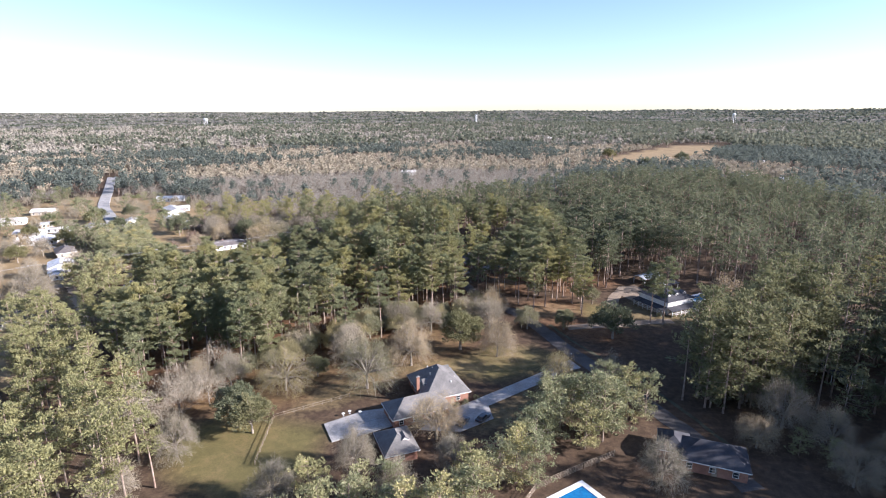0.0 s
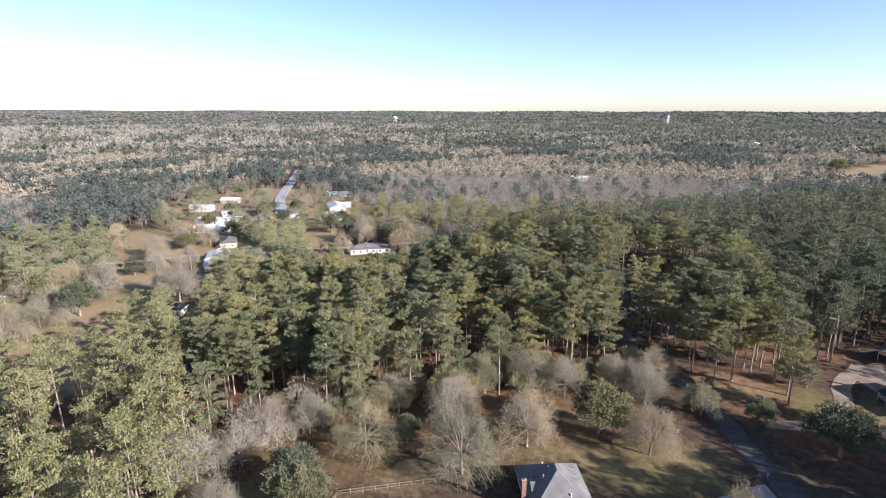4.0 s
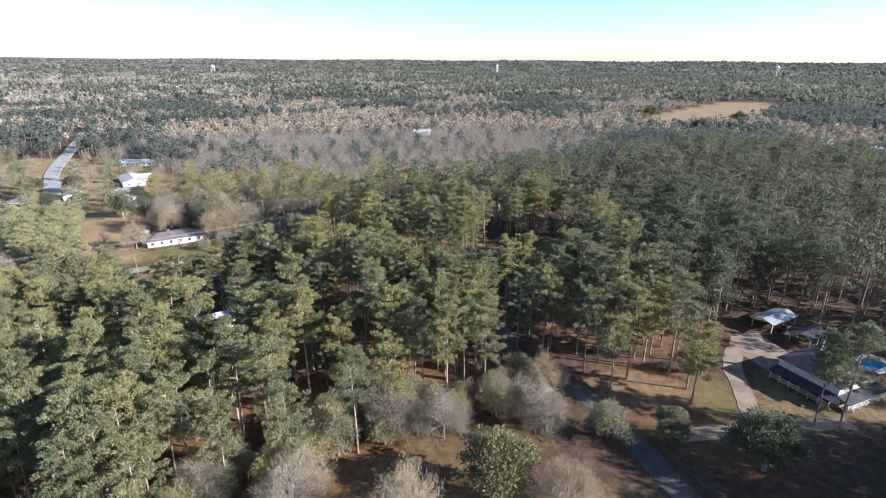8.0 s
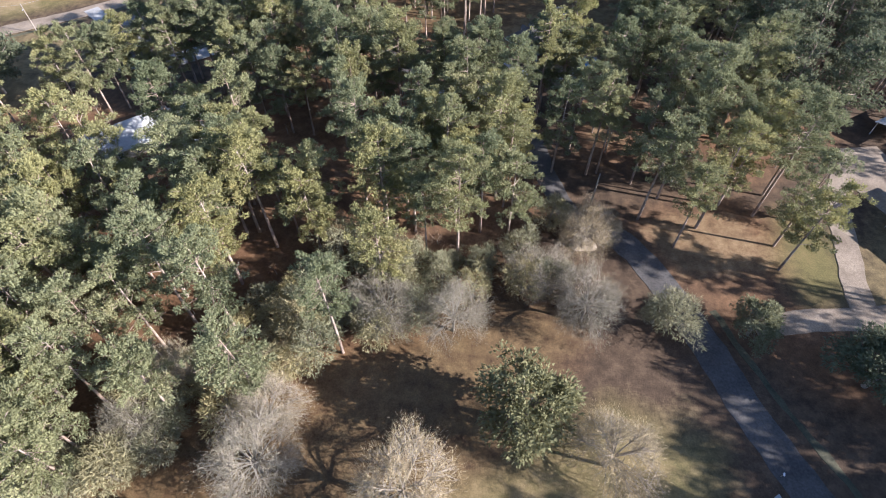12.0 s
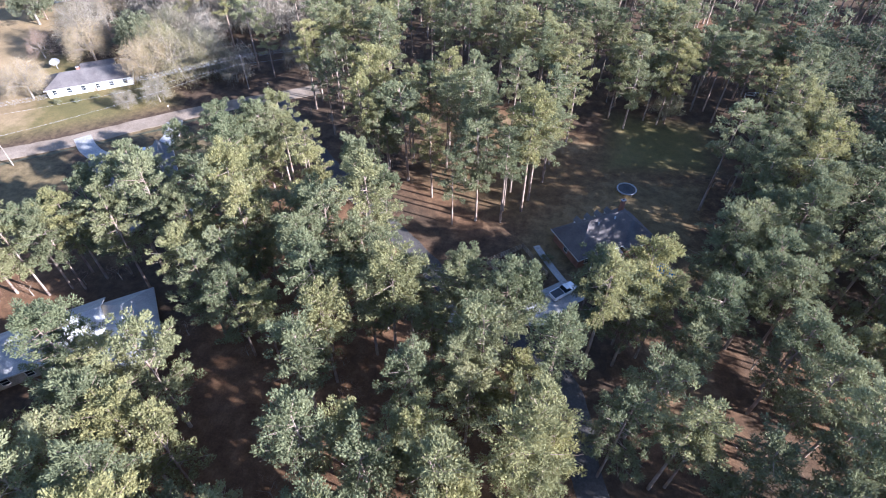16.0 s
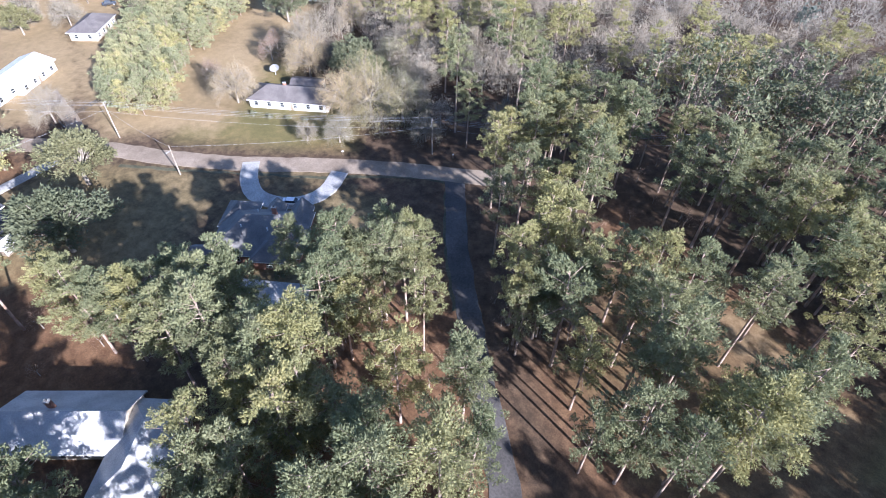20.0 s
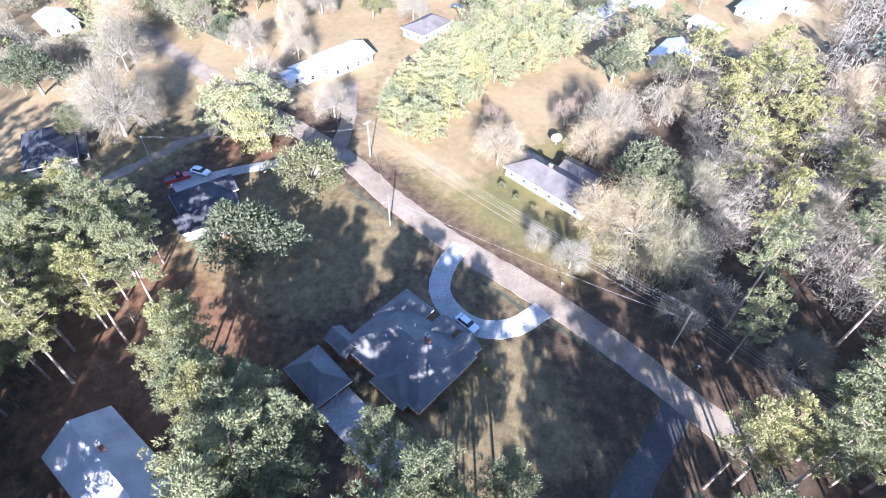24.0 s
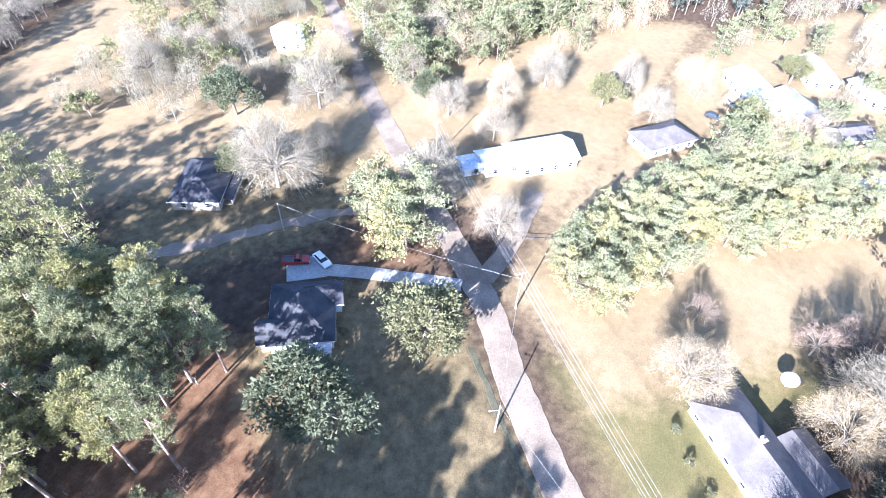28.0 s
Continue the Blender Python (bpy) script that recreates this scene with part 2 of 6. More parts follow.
def water_mat():
    m, n, l, b = make_mat("pool_water", 0.06, 0.0, 0.5)
    f = noise_node(n, l, 1.2, 3.0)
    l.new(ramp(n, l, f, [(0.3, (0.01, 0.10, 0.27)), (0.7, (0.02, 0.18, 0.38))]), b.inputs["Base Color"])
    bump(n, l, b, f, 0.2, 0.03)
    return m


M_WATER = water_mat()


def paint_mat(name, col):
    m, n, l, b = make_mat(name, 0.28, 0.0, 0.5)
    f = noise_node(n, l, 2.0)
    l.new(ramp(n, l, f, [(0.3, tuple(0.92 * v for v in col)), (0.7, col)]), b.inputs["Base Color"])
    b.inputs["Coat Weight"].default_value = 0.6
    return m


M_CARWHITE, M_CARRED, M_CARDARK = paint_mat("white_car_paint", (0.8, 0.8, 0.8)), paint_mat("red_car_paint", (0.35, 0.03, 0.025)), paint_mat("dark_car_paint", (0.04, 0.045, 0.055))
M_TYRE = two_scale("tyre_rubber", (0.02, 0.02, 0.02), (0.04, 0.04, 0.04), 1.0, 8.0, 0.9)

# ---------------------------------------------------------------- small builders
def link(name, verts, faces, mat, parent=None, label="", smooth=False):
    me = bpy.data.meshes.new(name)
    me.from_pydata([tuple(v) for v in verts], [], faces)
    if smooth:
        me.shade_smooth()
    me.materials.append(mat)
    ob = new(name, me)
    if parent is not None:
        ob.parent = parent
    if label:
        ob["label"] = label
    return ob


def fast_mesh(name, verts, tris, mats, index=None):
    """A mesh out of arrays of points and triangles."""
    me = bpy.data.meshes.new(name)
    me.vertices.add(len(verts))
    me.vertices.foreach_set("co", np.asarray(verts, dtype=np.float32).ravel())
    me.loops.add(3 * len(tris))
    me.loops.foreach_set("vertex_index", np.asarray(tris, dtype=np.int32).ravel())
    me.polygons.add(len(tris))
    me.polygons.foreach_set("loop_start", np.arange(0, 3 * len(tris), 3, dtype=np.int32))
    for m in mats:
        me.materials.append(m)
    if index is not None:
        me.polygons.foreach_set("material_index", np.asarray(index, dtype=np.int32))
    me.update(calc_edges=True)
    return me


def part(name, bm, material, parent, label=""):
    me = bpy.data.meshes.new(name)
    bm.to_mesh(me)
    bm.free()
    me.materials.append(material)
    ob = new(name, me)
    ob.parent = parent
    if label:
        ob["label"] = label
    return ob


def empty(name, x, y, z, turn=0.0, **tags):
    ob = new(name)
    ob.matrix_basis = pose(x, y, z, 0, 0, turn)
    return tagged(ob, **tags)


def box_bm(x0, y0, z0, x1, y1, z1, bevel=0.0):
    bm = bmesh.new()
    bmesh.ops.create_cube(bm, size=1.0, matrix=Matrix.Translation(((x0 + x1) / 2, (y0 + y1) / 2, (z0 + z1) / 2)) @ Matrix.Diagonal((abs(x1 - x0), abs(y1 - y0), abs(z1 - z0), 1)))
    if bevel:
        bmesh.ops.bevel(bm, geom=bm.edges[:], offset=bevel, segments=1, affect='EDGES')
    return bm


def cyl_bm(r0, r1, z0, z1, seg=10, x=0.0, y=0.0):
    bm = bmesh.new()
    bmesh.ops.create_cone(bm, cap_ends=True, segments=seg, radius1=r0, radius2=r1, depth=z1 - z0, matrix=Matrix.Translation((x, y, (z0 + z1) / 2)))
    return bm


def rod_bm(p, q, r, seg=6):
    p, q = Vector(p), Vector(q)
    bm = bmesh.new()
    d = q - p
    m = Matrix.Translation((p + q) / 2) @ d.to_track_quat('Z', 'Y').to_matrix().to_4x4()
    bmesh.ops.create_cone(bm, cap_ends=True, segments=seg, radius1=r, radius2=r, depth=d.length, matrix=m)
    return bm


def smooth01(u):
    u = np.clip(u, 0.0, 1.0)
    return u * u * (3 - 2 * u)


def land(x, y):
    """Height of the ground: a gentle fall to the west, low rises far away."""
    x, y = np.asarray(x, dtype=float), np.asarray(y, dtype=float)
    r = np.hypot(x, y)
    return -2.0 * smooth01((-10 - x) / 100) + 71.0 * smooth01((r - 1800) / 3400) * (1 + 0.05 * np.sin(np.arctan2(y, x) * 23) * smooth01((r - 2500) / 1500))


def gz(x, y):
    return float(land(x, y))


def inside(x, y, poly):
    """Which of the points lie in the polygon."""
    x, y = np.asarray(x, dtype=float), np.asarray(y, dtype=float)
    hit = np.zeros(x.shape, dtype=bool)
    for (ax, ay), (bx, by) in zip(poly, poly[1:] + poly[:1]):
        if ay != by:
            hit ^= ((ay > y) != (by > y)) & (x < (bx - ax) * (y - ay) / (by - ay) + ax)
    return hit


def edge_gap(x, y, line, closed=True):
    """Distance to a polygon's outline or to a line."""
    x, y = np.asarray(x, dtype=float), np.asarray(y, dtype=float)
    best = np.full(x.shape, 1e9)
    ends = line[1:] + line[:1] if closed else line[1:]
    for (ax, ay), (bx, by) in zip(line, ends):
        dx, dy = bx - ax, by - ay
        u = np.clip(((x - ax) * dx + (y - ay) * dy) / (dx * dx + dy * dy + 1e-9), 0, 1)
        best = np.minimum(best, np.hypot(x - ax - u * dx, y - ay - u * dy))
    return best


def spline(points, step=2.0):
    """A smooth line through the points."""
    pts = [np.array(p, dtype=float) for p in points]
    pts = [2 * pts[0] - pts[1]] + pts + [2 * pts[-1] - pts[-2]]
    out = []
    for a, b, c, d in zip(pts, pts[1:], pts[2:], pts[3:]):
        k = max(2, int(np.linalg.norm(c - b) / step))
        for i in range(k):
            t = i / k
            out.append(0.5 * (2 * b + (c - a) * t + (2 * a - 5 * b + 4 * c - d) * t * t + (3 * b - a - 3 * c + d) * t ** 3))
    out.append(pts[-2])
    return [tuple(p) for p in out]


# ---------------------------------------------------------------- plan
ROAD_PRIVATE = [(66, 98), (62, 116), (56.5, 132), (51, 146), (45.5, 160), (41, 171), (37.5, 182), (33, 194), (27, 205), (18, 210)]
ROAD_BACK = [(18, 210), (14, 222), (9, 240), (-8, 252), (-24, 267), (-37, 279), (-47, 289), (-58, 300), (-68, 312), (-74, 319)]
STREET = [(-64, 326.5), (-72, 321.5), (-84, 315), (-100, 304.5), (-117, 291), (-134, 279.5), (-150, 271), (-162, 262.5), (-176, 251.5), (-190.5, 240.5), (-211, 225), (-228, 213), (-265, 189), (-300, 164)]
STREET_N = [(-158, 268), (-168, 271), (-178, 272.5), (-190, 274)]
LANE_W = [(-182, 247), (-171.5, 236), (-164, 226), (-153, 212), (-146, 203), (-138, 190), (-132, 172)]
DRIVE_H1 = [(-6, 125), (4, 129.5), (11, 134.5), (25, 145), (37.5, 154.5)]
CIRCLE = [(-117.5, 291.5), (-112.5, 287), (-106, 284.2), (-99.3, 286), (-95.2, 290.6), (-94.6, 296.3), (-97.5, 303)]
DRIVE_POOL = [(46, 187), (58, 189), (66, 189.5), (77, 192), (88, 193)]
DRIVE_POOL_B = [(66, 189), (67.5, 198), (70, 207), (72, 216), (78, 226), (88, 233)]
DRIVE_H4 = [(-14, 250), (-3, 251), (6, 255), (12, 260)]
DRIVE_H7 = [(-155, 264), (-154, 256), (-152.3, 244), (-151, 238), (-150, 233)]
ROAD_FAR = [(-214, 352), (-228, 370), (-244, 390), (-270, 426), (-303, 473), (-360, 575), (-420, 680)]
TRACK_N = [(20, 308), (5, 312), (-10, 319), (-28, 326), (-42, 334)]
ROUTES = [(ROAD_PRIVATE, 5.6), (ROAD_BACK, 4.6), (STREET, 5.8), (STREET_N, 4.0), (LANE_W, 3.2), (DRIVE_H1, 4.6), (DRIVE_POOL, 4.2), (DRIVE_POOL_B, 4.6), (DRIVE_H4, 5.0), (DRIVE_H7, 3.2), (ROAD_FAR, 9.0), (CIRCLE, 4.2)]
ROUTES = [(spline(p), w) for p, w in ROUTES]

GREEN = [   # mown, partly green lawns
    [(2, 150), (16, 147), (32, 154), (34, 166), (20, 172), (4, 162), (-6, 158)],
    [(-74, 122), (-62, 104), (-45, 96), (-32, 104), (-30, 122), (-46, 127), (-60, 128)],
    [(-4, 152), (12, 148), (34, 158), (30, 172), (12, 168), (-4, 158)],
    [(58, 192), (68, 196), (68, 208), (60, 213), (55, 202)],
    [(-156, 296), (-141, 284), (-118, 299), (-104, 311), (-112, 319), (-122, 313), (-140, 304), (-150, 312), (-160, 322), (-164, 312)],
    [(-84, 262), (-80, 270), (-88, 272), (-92, 264)],
    [(-98, 262), (-78, 262), (-62, 282), (-66, 304), (-92, 302), (-112, 280)],
    [(18, 300), (44, 304), (46, 324), (22, 326)],
    [(-156, 330), (-148, 318), (-160, 316), (-176, 332), (-176, 345)],
]
FIELD = [   # dry tan grass
    [(-151, 286), (-158, 294), (-173, 311), (-186, 344), (-176, 350), (-161, 332), (-148, 316), (-140, 304), (-136, 292)],
    [(205, 774), (290, 930), (363, 1028), (547, 1243), (640, 1260), (600, 1110), (427, 897), (300, 760), (202, 719)],
    [(-205, 300), (-245, 300), (-300, 320), (-380, 420), (-360, 520), (-290, 520), (-215, 470), (-180, 430), (-190, 390), (-170, 350), (-190, 330)],
    [(-196, 232), (-214, 205), (-250, 188), (-280, 200), (-290, 260), (-250, 280), (-214, 268)],
    [(-188, 225), (-200, 190), (-230, 168), (-240, 180), (-215, 215), (-196, 232)],
    [(-178, 264), (-184, 238), (-215, 207), (-265, 176), (-300, 200), (-310, 320), (-240, 300), (-207, 292), (-182, 280)],
    [(-130, 150), (-180, 110), (-240, 90), (-330, 110), (-300, 170), (-265, 178), (-215, 204), (-186, 216), (-160, 186)],
    [(300, 620), (340, 640), (380, 600), (360, 560), (310, 570)],
    [(-240, 300), (-225, 320), (-225, 350), (-205, 360), (-200, 395), (-215, 430), (-245, 450), (-300, 430), (-290, 320)],
]
STRAW = [   # rust-coloured needles and bare soil
    [(36, 196), (50, 196), (70, 180), (62, 170), (48, 178)],
    [(29, 211), (36, 194), (55, 196), (60, 210), (48, 218)],
    [(-64, 156), (-55, 145), (-40, 150), (-20, 165), (-2, 186), (10, 196), (-2, 204), (-26, 206), (-40, 185)],
    [(20, 256), (40, 250), (36, 226), (22, 226)],
    [(-40, 335), (-8, 328), (20, 312), (20, 304), (0, 308), (-24, 313), (-40, 324)],
    [(-30, 286), (-24, 290), (-4, 278), (-10, 270)],
    [(-130, 205), (-100, 214), (-88, 216), (-72, 226), (-92, 252), (-112, 252), (-128, 238)],
    [(-172, 240), (-158, 240), (-156, 254), (-168, 252)],
    [(56, 222), (84, 240), (80, 262), (50, 262), (42, 240)],
    [(-90, 132), (-60, 132), (-46, 142), (-60, 156), (-84, 150)],
    [(52, 350), (105, 360), (105, 410), (52, 400)],
]
OPEN = GREEN[:3] + FIELD + [STRAW[1], GREEN[3], GREEN[4], GREEN[6], GREEN[7], GREEN[8],
    [(60, 186), (90, 184), (112, 200), (118, 226), (104, 250), (84, 244), (66, 215)],          # court of the white house
    [(-2, 262), (12, 262), (34, 262), (36, 286), (27, 300), (14, 288), (0, 278)],              # court of the dark hip-roofed house
    [(-8, 246), (14, 250), (12, 262), (-4, 260)],
    [(-95, 218), (-84, 212), (-70, 222), (-58, 228), (-60, 246), (-72, 250), (-92, 236)],      # round the pale-roofed house
    [(-156, 226), (-128, 226), (-120, 244), (-100, 258), (-112, 280), (-132, 274), (-156, 262)],
    [(-182, 186), (-160, 186), (-150, 202), (-160, 214), (-178, 208)],
    [(-98, 260), (-110, 284), (-92, 304), (-70, 312), (-58, 296), (-66, 284), (-74, 270), (-84, 258)],
    [(-30, 130), (10, 124), (14, 152), (-16, 160), (-50, 140)],
    [(-152, 300), (-112, 312), (-104, 330), (-136, 350), (-160, 336)],
    [(-215, 250), (-180, 246), (-176, 276), (-196, 290), (-216, 284)],
    [(40, 90), (76, 90), (70, 118), (44, 116)],
    [(14, 90), (42, 90), (40, 110), (18, 104)],
    [(20, 256), (40, 250), (36, 226), (22, 226)],
    [(-36, 323), (-10, 318), (18, 304), (20, 311), (-9, 327), (-32, 329)],
    [(-31, 283), (-25, 287), (-4, 278), (-10, 271)],
    [(56, 352), (100, 362), (100, 402), (58, 394)],
    [(-58, 228), (-34, 212), (-22, 216), (-24, 220), (-56, 238)],
    [(-76, 268), (-48, 262), (-46, 256), (-76, 261)],
    [(-75, 120), (-55, 100), (-34, 104), (-10, 128), (24, 148), (36, 172), (26, 190), (-6, 186), (-30, 166), (-58, 150)],
]


THIN = [     # worn grass, half bare
    [(-46, 126), (-28, 132), (-12, 148), (6, 156), (24, 150), (36, 160), (32, 174), (10, 166), (-22, 158), (-40, 146)],
    [(6, 118), (30, 124), (50, 142), (40, 152), (24, 142), (8, 130)],
    [(-156, 262), (-150, 240), (-128, 226), (-112, 240), (-100, 256), (-108, 276), (-118, 288), (-134, 277)],
    [(-118, 288), (-100, 304), (-84, 312), (-70, 318), (-92, 304), (-98, 292), (-108, 286)],
    [(-2, 262), (34, 262), (44, 300), (20, 300), (0, 280)],
    [(60, 186), (112, 190), (118, 226), (84, 224), (66, 200)],
    [(-186, 242), (-156, 232), (-132, 200), (-150, 180), (-200, 196), (-206, 222)],
]
SANDY = [[(30, 209), (36, 196), (52, 197), (57, 205), (50, 214), (38, 214)], [(-26, 316), (-4, 322), (18, 310), (12, 303), (-10, 312)], [(22, 252), (36, 248), (33, 232), (24, 234)]]     # paler needles and sand
RUSTY = [    # patchy red-brown soil between tufts of grass
    [(-84, 126), (-46, 128), (-22, 144), (8, 162), (22, 190), (4, 196), (-40, 174), (-72, 152)],
    [(-100, 256), (-86, 246), (-74, 254), (-84, 266), (-96, 264)],
    [(-30, 286), (40, 250), (44, 300), (0, 326), (-34, 326)],
]
FIELD = FIELD + [[(-192, 282), (-156, 272), (-142, 290), (-172, 348), (-232, 362), (-236, 300)]]
THIN += [GREEN[2], GREEN[5], GREEN[6]]
GREEN = GREEN[:2] + GREEN[3:5] + GREEN[7:] + [
    [(-158, 296), (-142, 284), (-118, 300), (-102, 312), (-112, 322), (-124, 316), (-140, 306)],
    [(-150, 298), (-138, 290), (-106, 312), (-112, 326), (-140, 322), (-150, 336), (-160, 328)],
]
STRAW += [
    [(-88, 134), (-74, 158), (-62, 156), (-54, 164), (-50, 180), (-38, 190), (-26, 204), (9, 206), (15, 214), (2, 244), (-27, 271), (-58, 296), (-72, 264), (-56, 246), (-58, 228), (-86, 210), (-110, 160)],
]


def build_ground():
    near_x, near_y = np.arange(-262, 142, 2.0), np.arange(84, 372, 2.0)

    def grow(v):
        far = [0.0]
        step = 3.0
        while far[-1] < 5200:
            far.append(far[-1] + step)
            step *= 1.085
        far = np.array(far[1:])
        return np.concatenate([v[0] - far[::-1], v, v[-1] + far])
    gx, gy = grow(near_x), grow(near_y)
    xx, yy = np.meshgrid(gx, gy, indexing='ij')
    zz = land(xx, yy)
    nx, ny = xx.shape
    verts = np.stack([xx, yy, zz], axis=-1).reshape(-1, 3)
    i = np.arange(nx * ny).reshape(nx, ny)
    quads = np.stack([i[:-1, :-1], i[1:, :-1], i[1:, 1:], i[:-1, 1:]], axis=-1).reshape(-1, 4)
    tris = np.concatenate([quads[:, [0, 1, 2]], quads[:, [0, 2, 3]]])
    centre = verts[tris].mean(axis=1)
    rr = np.hypot(centre[:, 0], centre[:, 1])
    far = (rr > 1500).astype(np.int32)
    fx, fy = verts[:, 0], verts[:, 1]
    me = fast_mesh("ground", verts, tris, [M_GROUND, M_FAR], far)
    cover = np.zeros((len(verts), 4), dtype=np.float32)
    cover[:, 3] = 1
    for chan, polys, soft in ((0, GREEN, 9.0), (1, FIELD, 9.0), (2, STRAW, 10.0)):
        for poly in polys:
            d = edge_gap(fx, fy, poly)
            s = np.where(inside(fx, fy, poly), d, -d)
            cover[:, chan] = np.maximum(cover[:, chan], smooth01(0.5 + s / (2 * soft)))
    for poly in THIN:
        d = edge_gap(fx, fy, poly)
        s = smooth01(0.5 + np.where(inside(fx, fy, poly), d, -d) / 16.0)
        cover[:, 0] = np.maximum(cover[:, 0], 0.5 * s)
        cover[:, 1] = np.maximum(cover[:, 1], 0.4 * s)
    for poly in SANDY:
        d = edge_gap(fx, fy, poly)
        s = smooth01(0.5 + np.where(inside(fx, fy, poly), d, -d) / 8.0)
        cover[:, 1] = np.maximum(cover[:, 1], 0.46 * s)
    for poly in RUSTY:
        d = edge_gap(fx, fy, poly)
        s = smooth01(0.5 + np.where(inside(fx, fy, poly), d, -d) / 18.0)
        cover[:, 2] = np.maximum(cover[:, 2], 0.62 * s)
        cover[:, 0] = np.maximum(cover[:, 0], 0.36 * s)
    layer = me.color_attributes.new("cover", 'FLOAT_COLOR', 'POINT')
    layer.data.foreach_set("color", cover.ravel())
    me.shade_smooth()
    return tagged(new("ground", me), "flat ground of brown leaf litter, dry grass and lawns", "ground", kind="structure")


def build_strip(name, line, width, mat, label, category, kind="structure", lift=0.05, wobble=0.25, thick=0.12):
    """A paved strip along a line, with a broken edge and its own thickness."""
    rng = np.random.default_rng(len(line) + int(width * 10))
    p = np.array(line)
    d = np.gradient(p, axis=0)
    d /= np.linalg.norm(d, axis=1)[:, None] + 1e-9
    side = np.stack([-d[:, 1], d[:, 0]], axis=1)
    wl, wr = (width / 2 + rng.normal(0, wobble, len(p)) * 0.5 for _ in range(2))
    verts, faces = [], []
    for k in range(len(p)):
        for s in (wl[k], wl[k] * 0.33, -wr[k] * 0.33, -wr[k]):
            q = p[k] + side[k] * s
            verts.append((q[0], q[1], gz(*q) + lift))
        for s in (-wr[k] - 0.1, wl[k] + 0.1):
            q = p[k] + side[k] * s
            verts.append((q[0], q[1], gz(*q) + lift - thick))
    for k in range(len(p) - 1):
        a, b = 6 * k, 6 * k + 6
        for u in range(6):
            v = (u + 1) % 6
            faces.append((a + u, a + v, b + v, b + u))
    faces = [tuple(reversed(f)) for f in faces]
    ob = link(name, verts, faces, mat)
    return tagged(ob, label, category, kind=kind)


build_ground()
build_strip("road_private", ROUTES[0][0], 5.6, M_ASPHALT, "narrow worn grey asphalt lane between trees", "road")
build_strip("road_back", ROUTES[1][0], 4.6, M_ASPHALT, "shaded grey asphalt lane along the woods", "road", lift=0.06)
build_strip("road_street", ROUTES[2][0], 5.8, M_GRAVEL, "pale worn two-lane street with sandy edges", "road", lift=0.07)
build_strip("driveway_branch", ROUTES[3][0], 4.0, M_GRAVEL, "pale gravel drive off the street", "driveway", lift=0.05)
build_strip("road_lane", ROUTES[4][0], 3.2, M_GRAVEL, "pale dusty track through brown grass", "road", lift=0.04, wobble=0.9)
build_strip("driveway_long", ROUTES[5][0], 4.6, M_CONCRETE, "long pale concrete driveway", "driveway", lift=0.08, wobble=0.03)
build_strip("driveway_court", ROUTES[6][0], 4.2, M_GRAVEL, "pale gravel driveway", "driveway", lift=0.08)
build_strip("driveway_loop", ROUTES[7][0], 4.6, M_GRAVEL, "curved pale gravel driveway", "driveway", lift=0.09)
build_strip("driveway_parking", ROUTES[8][0], 5.0, M_CONCRETE, "short concrete parking drive in shade", "driveway", lift=0.08)
build_strip("driveway_bend", ROUTES[9][0], 3.2, M_CONCRETE, "pale concrete driveway with a bend", "driveway", lift=0.08, wobble=0.03)
build_strip("road_village", ROUTES[10][0], 9.0, M_CONCRETE, "pale straight road far off", "road", lift=0.6, thick=0.9)
build_strip("driveway_circle", ROUTES[11][0], 4.2, M_CONCRETE, "half-round pale concrete driveway", "driveway", lift=0.09, wobble=0.03)


def build_slab(name, poly, mat, label, category, lift=0.1, thick=0.3, kind="structure"):
    """A flat slab with a thick edge."""
    n = len(poly)
    z = max(gz(*p) for p in poly) + lift
    v = [(x, y, z) for x, y in poly] + [(x, y, z - thick) for x, y in poly]
    area = sum(a[0] * b[1] - b[0] * a[1] for a, b in zip(poly, poly[1:] + poly[:1]))
    f = [tuple(range(n)), tuple(reversed(range(n, 2 * n)))] + [(i, i + n, (i + 1) % n + n, (i + 1) % n) for i in range(n)]
    if area < 0:
        f = [tuple(reversed(q)) for q in f]
    return tagged(link(name, v, f, mat), label, category, kind=kind)


def turned(x, y, turn, rows):
    c, s = math.cos(radians(turn)), math.sin(radians(turn))
    return [(x + c * u - s * v, y + s * u + c * v) for u, v in rows]


build_slab("pavement_apron", [(37.0, 157.6), (41.0, 160.2), (43.2, 154.7), (38.4, 152.2)], M_CONCRETE, "pale concrete apron where a driveway meets the lane", "pavement", 0.11)
build_slab("pavement_pad", turned(-149.8, 232.2, 28, [(-3.2, -4), (3.2, -4), (3.2, 4), (-3.2, 4)]), M_CONCRETE, "concrete parking pad beside a house", "pavement", 0.12)
build_slab("pavement_forecourt", [(-6.5, 121), (4, 120), (13, 126), (12, 134), (5.5, 129.5), (-3, 126)], M_CONCRETE, "pale concrete forecourt", "pavement", 0.12)
build_slab("pavement_court", [(-4, 248), (6, 250), (13, 258), (9, 261.5), (1, 255)], M_CONCRETE, "pale concrete parking court in shade", "pavement", 0.12)
build_slab("pavement_lot", [(-205, 350), (-226, 356), (-236, 372), (-222, 382), (-208, 366)], M_GRAVEL, "pale gravel lot beside the road", "pavement", 0.1)
build_slab("pavement_yard", turned(83, 226, 28, [(-7, -9), (6, -8), (10, 6), (2, 9), (-6, 4)]), M_GRAVEL, "pale gravel yard by a carport", "pavement", 0.1)
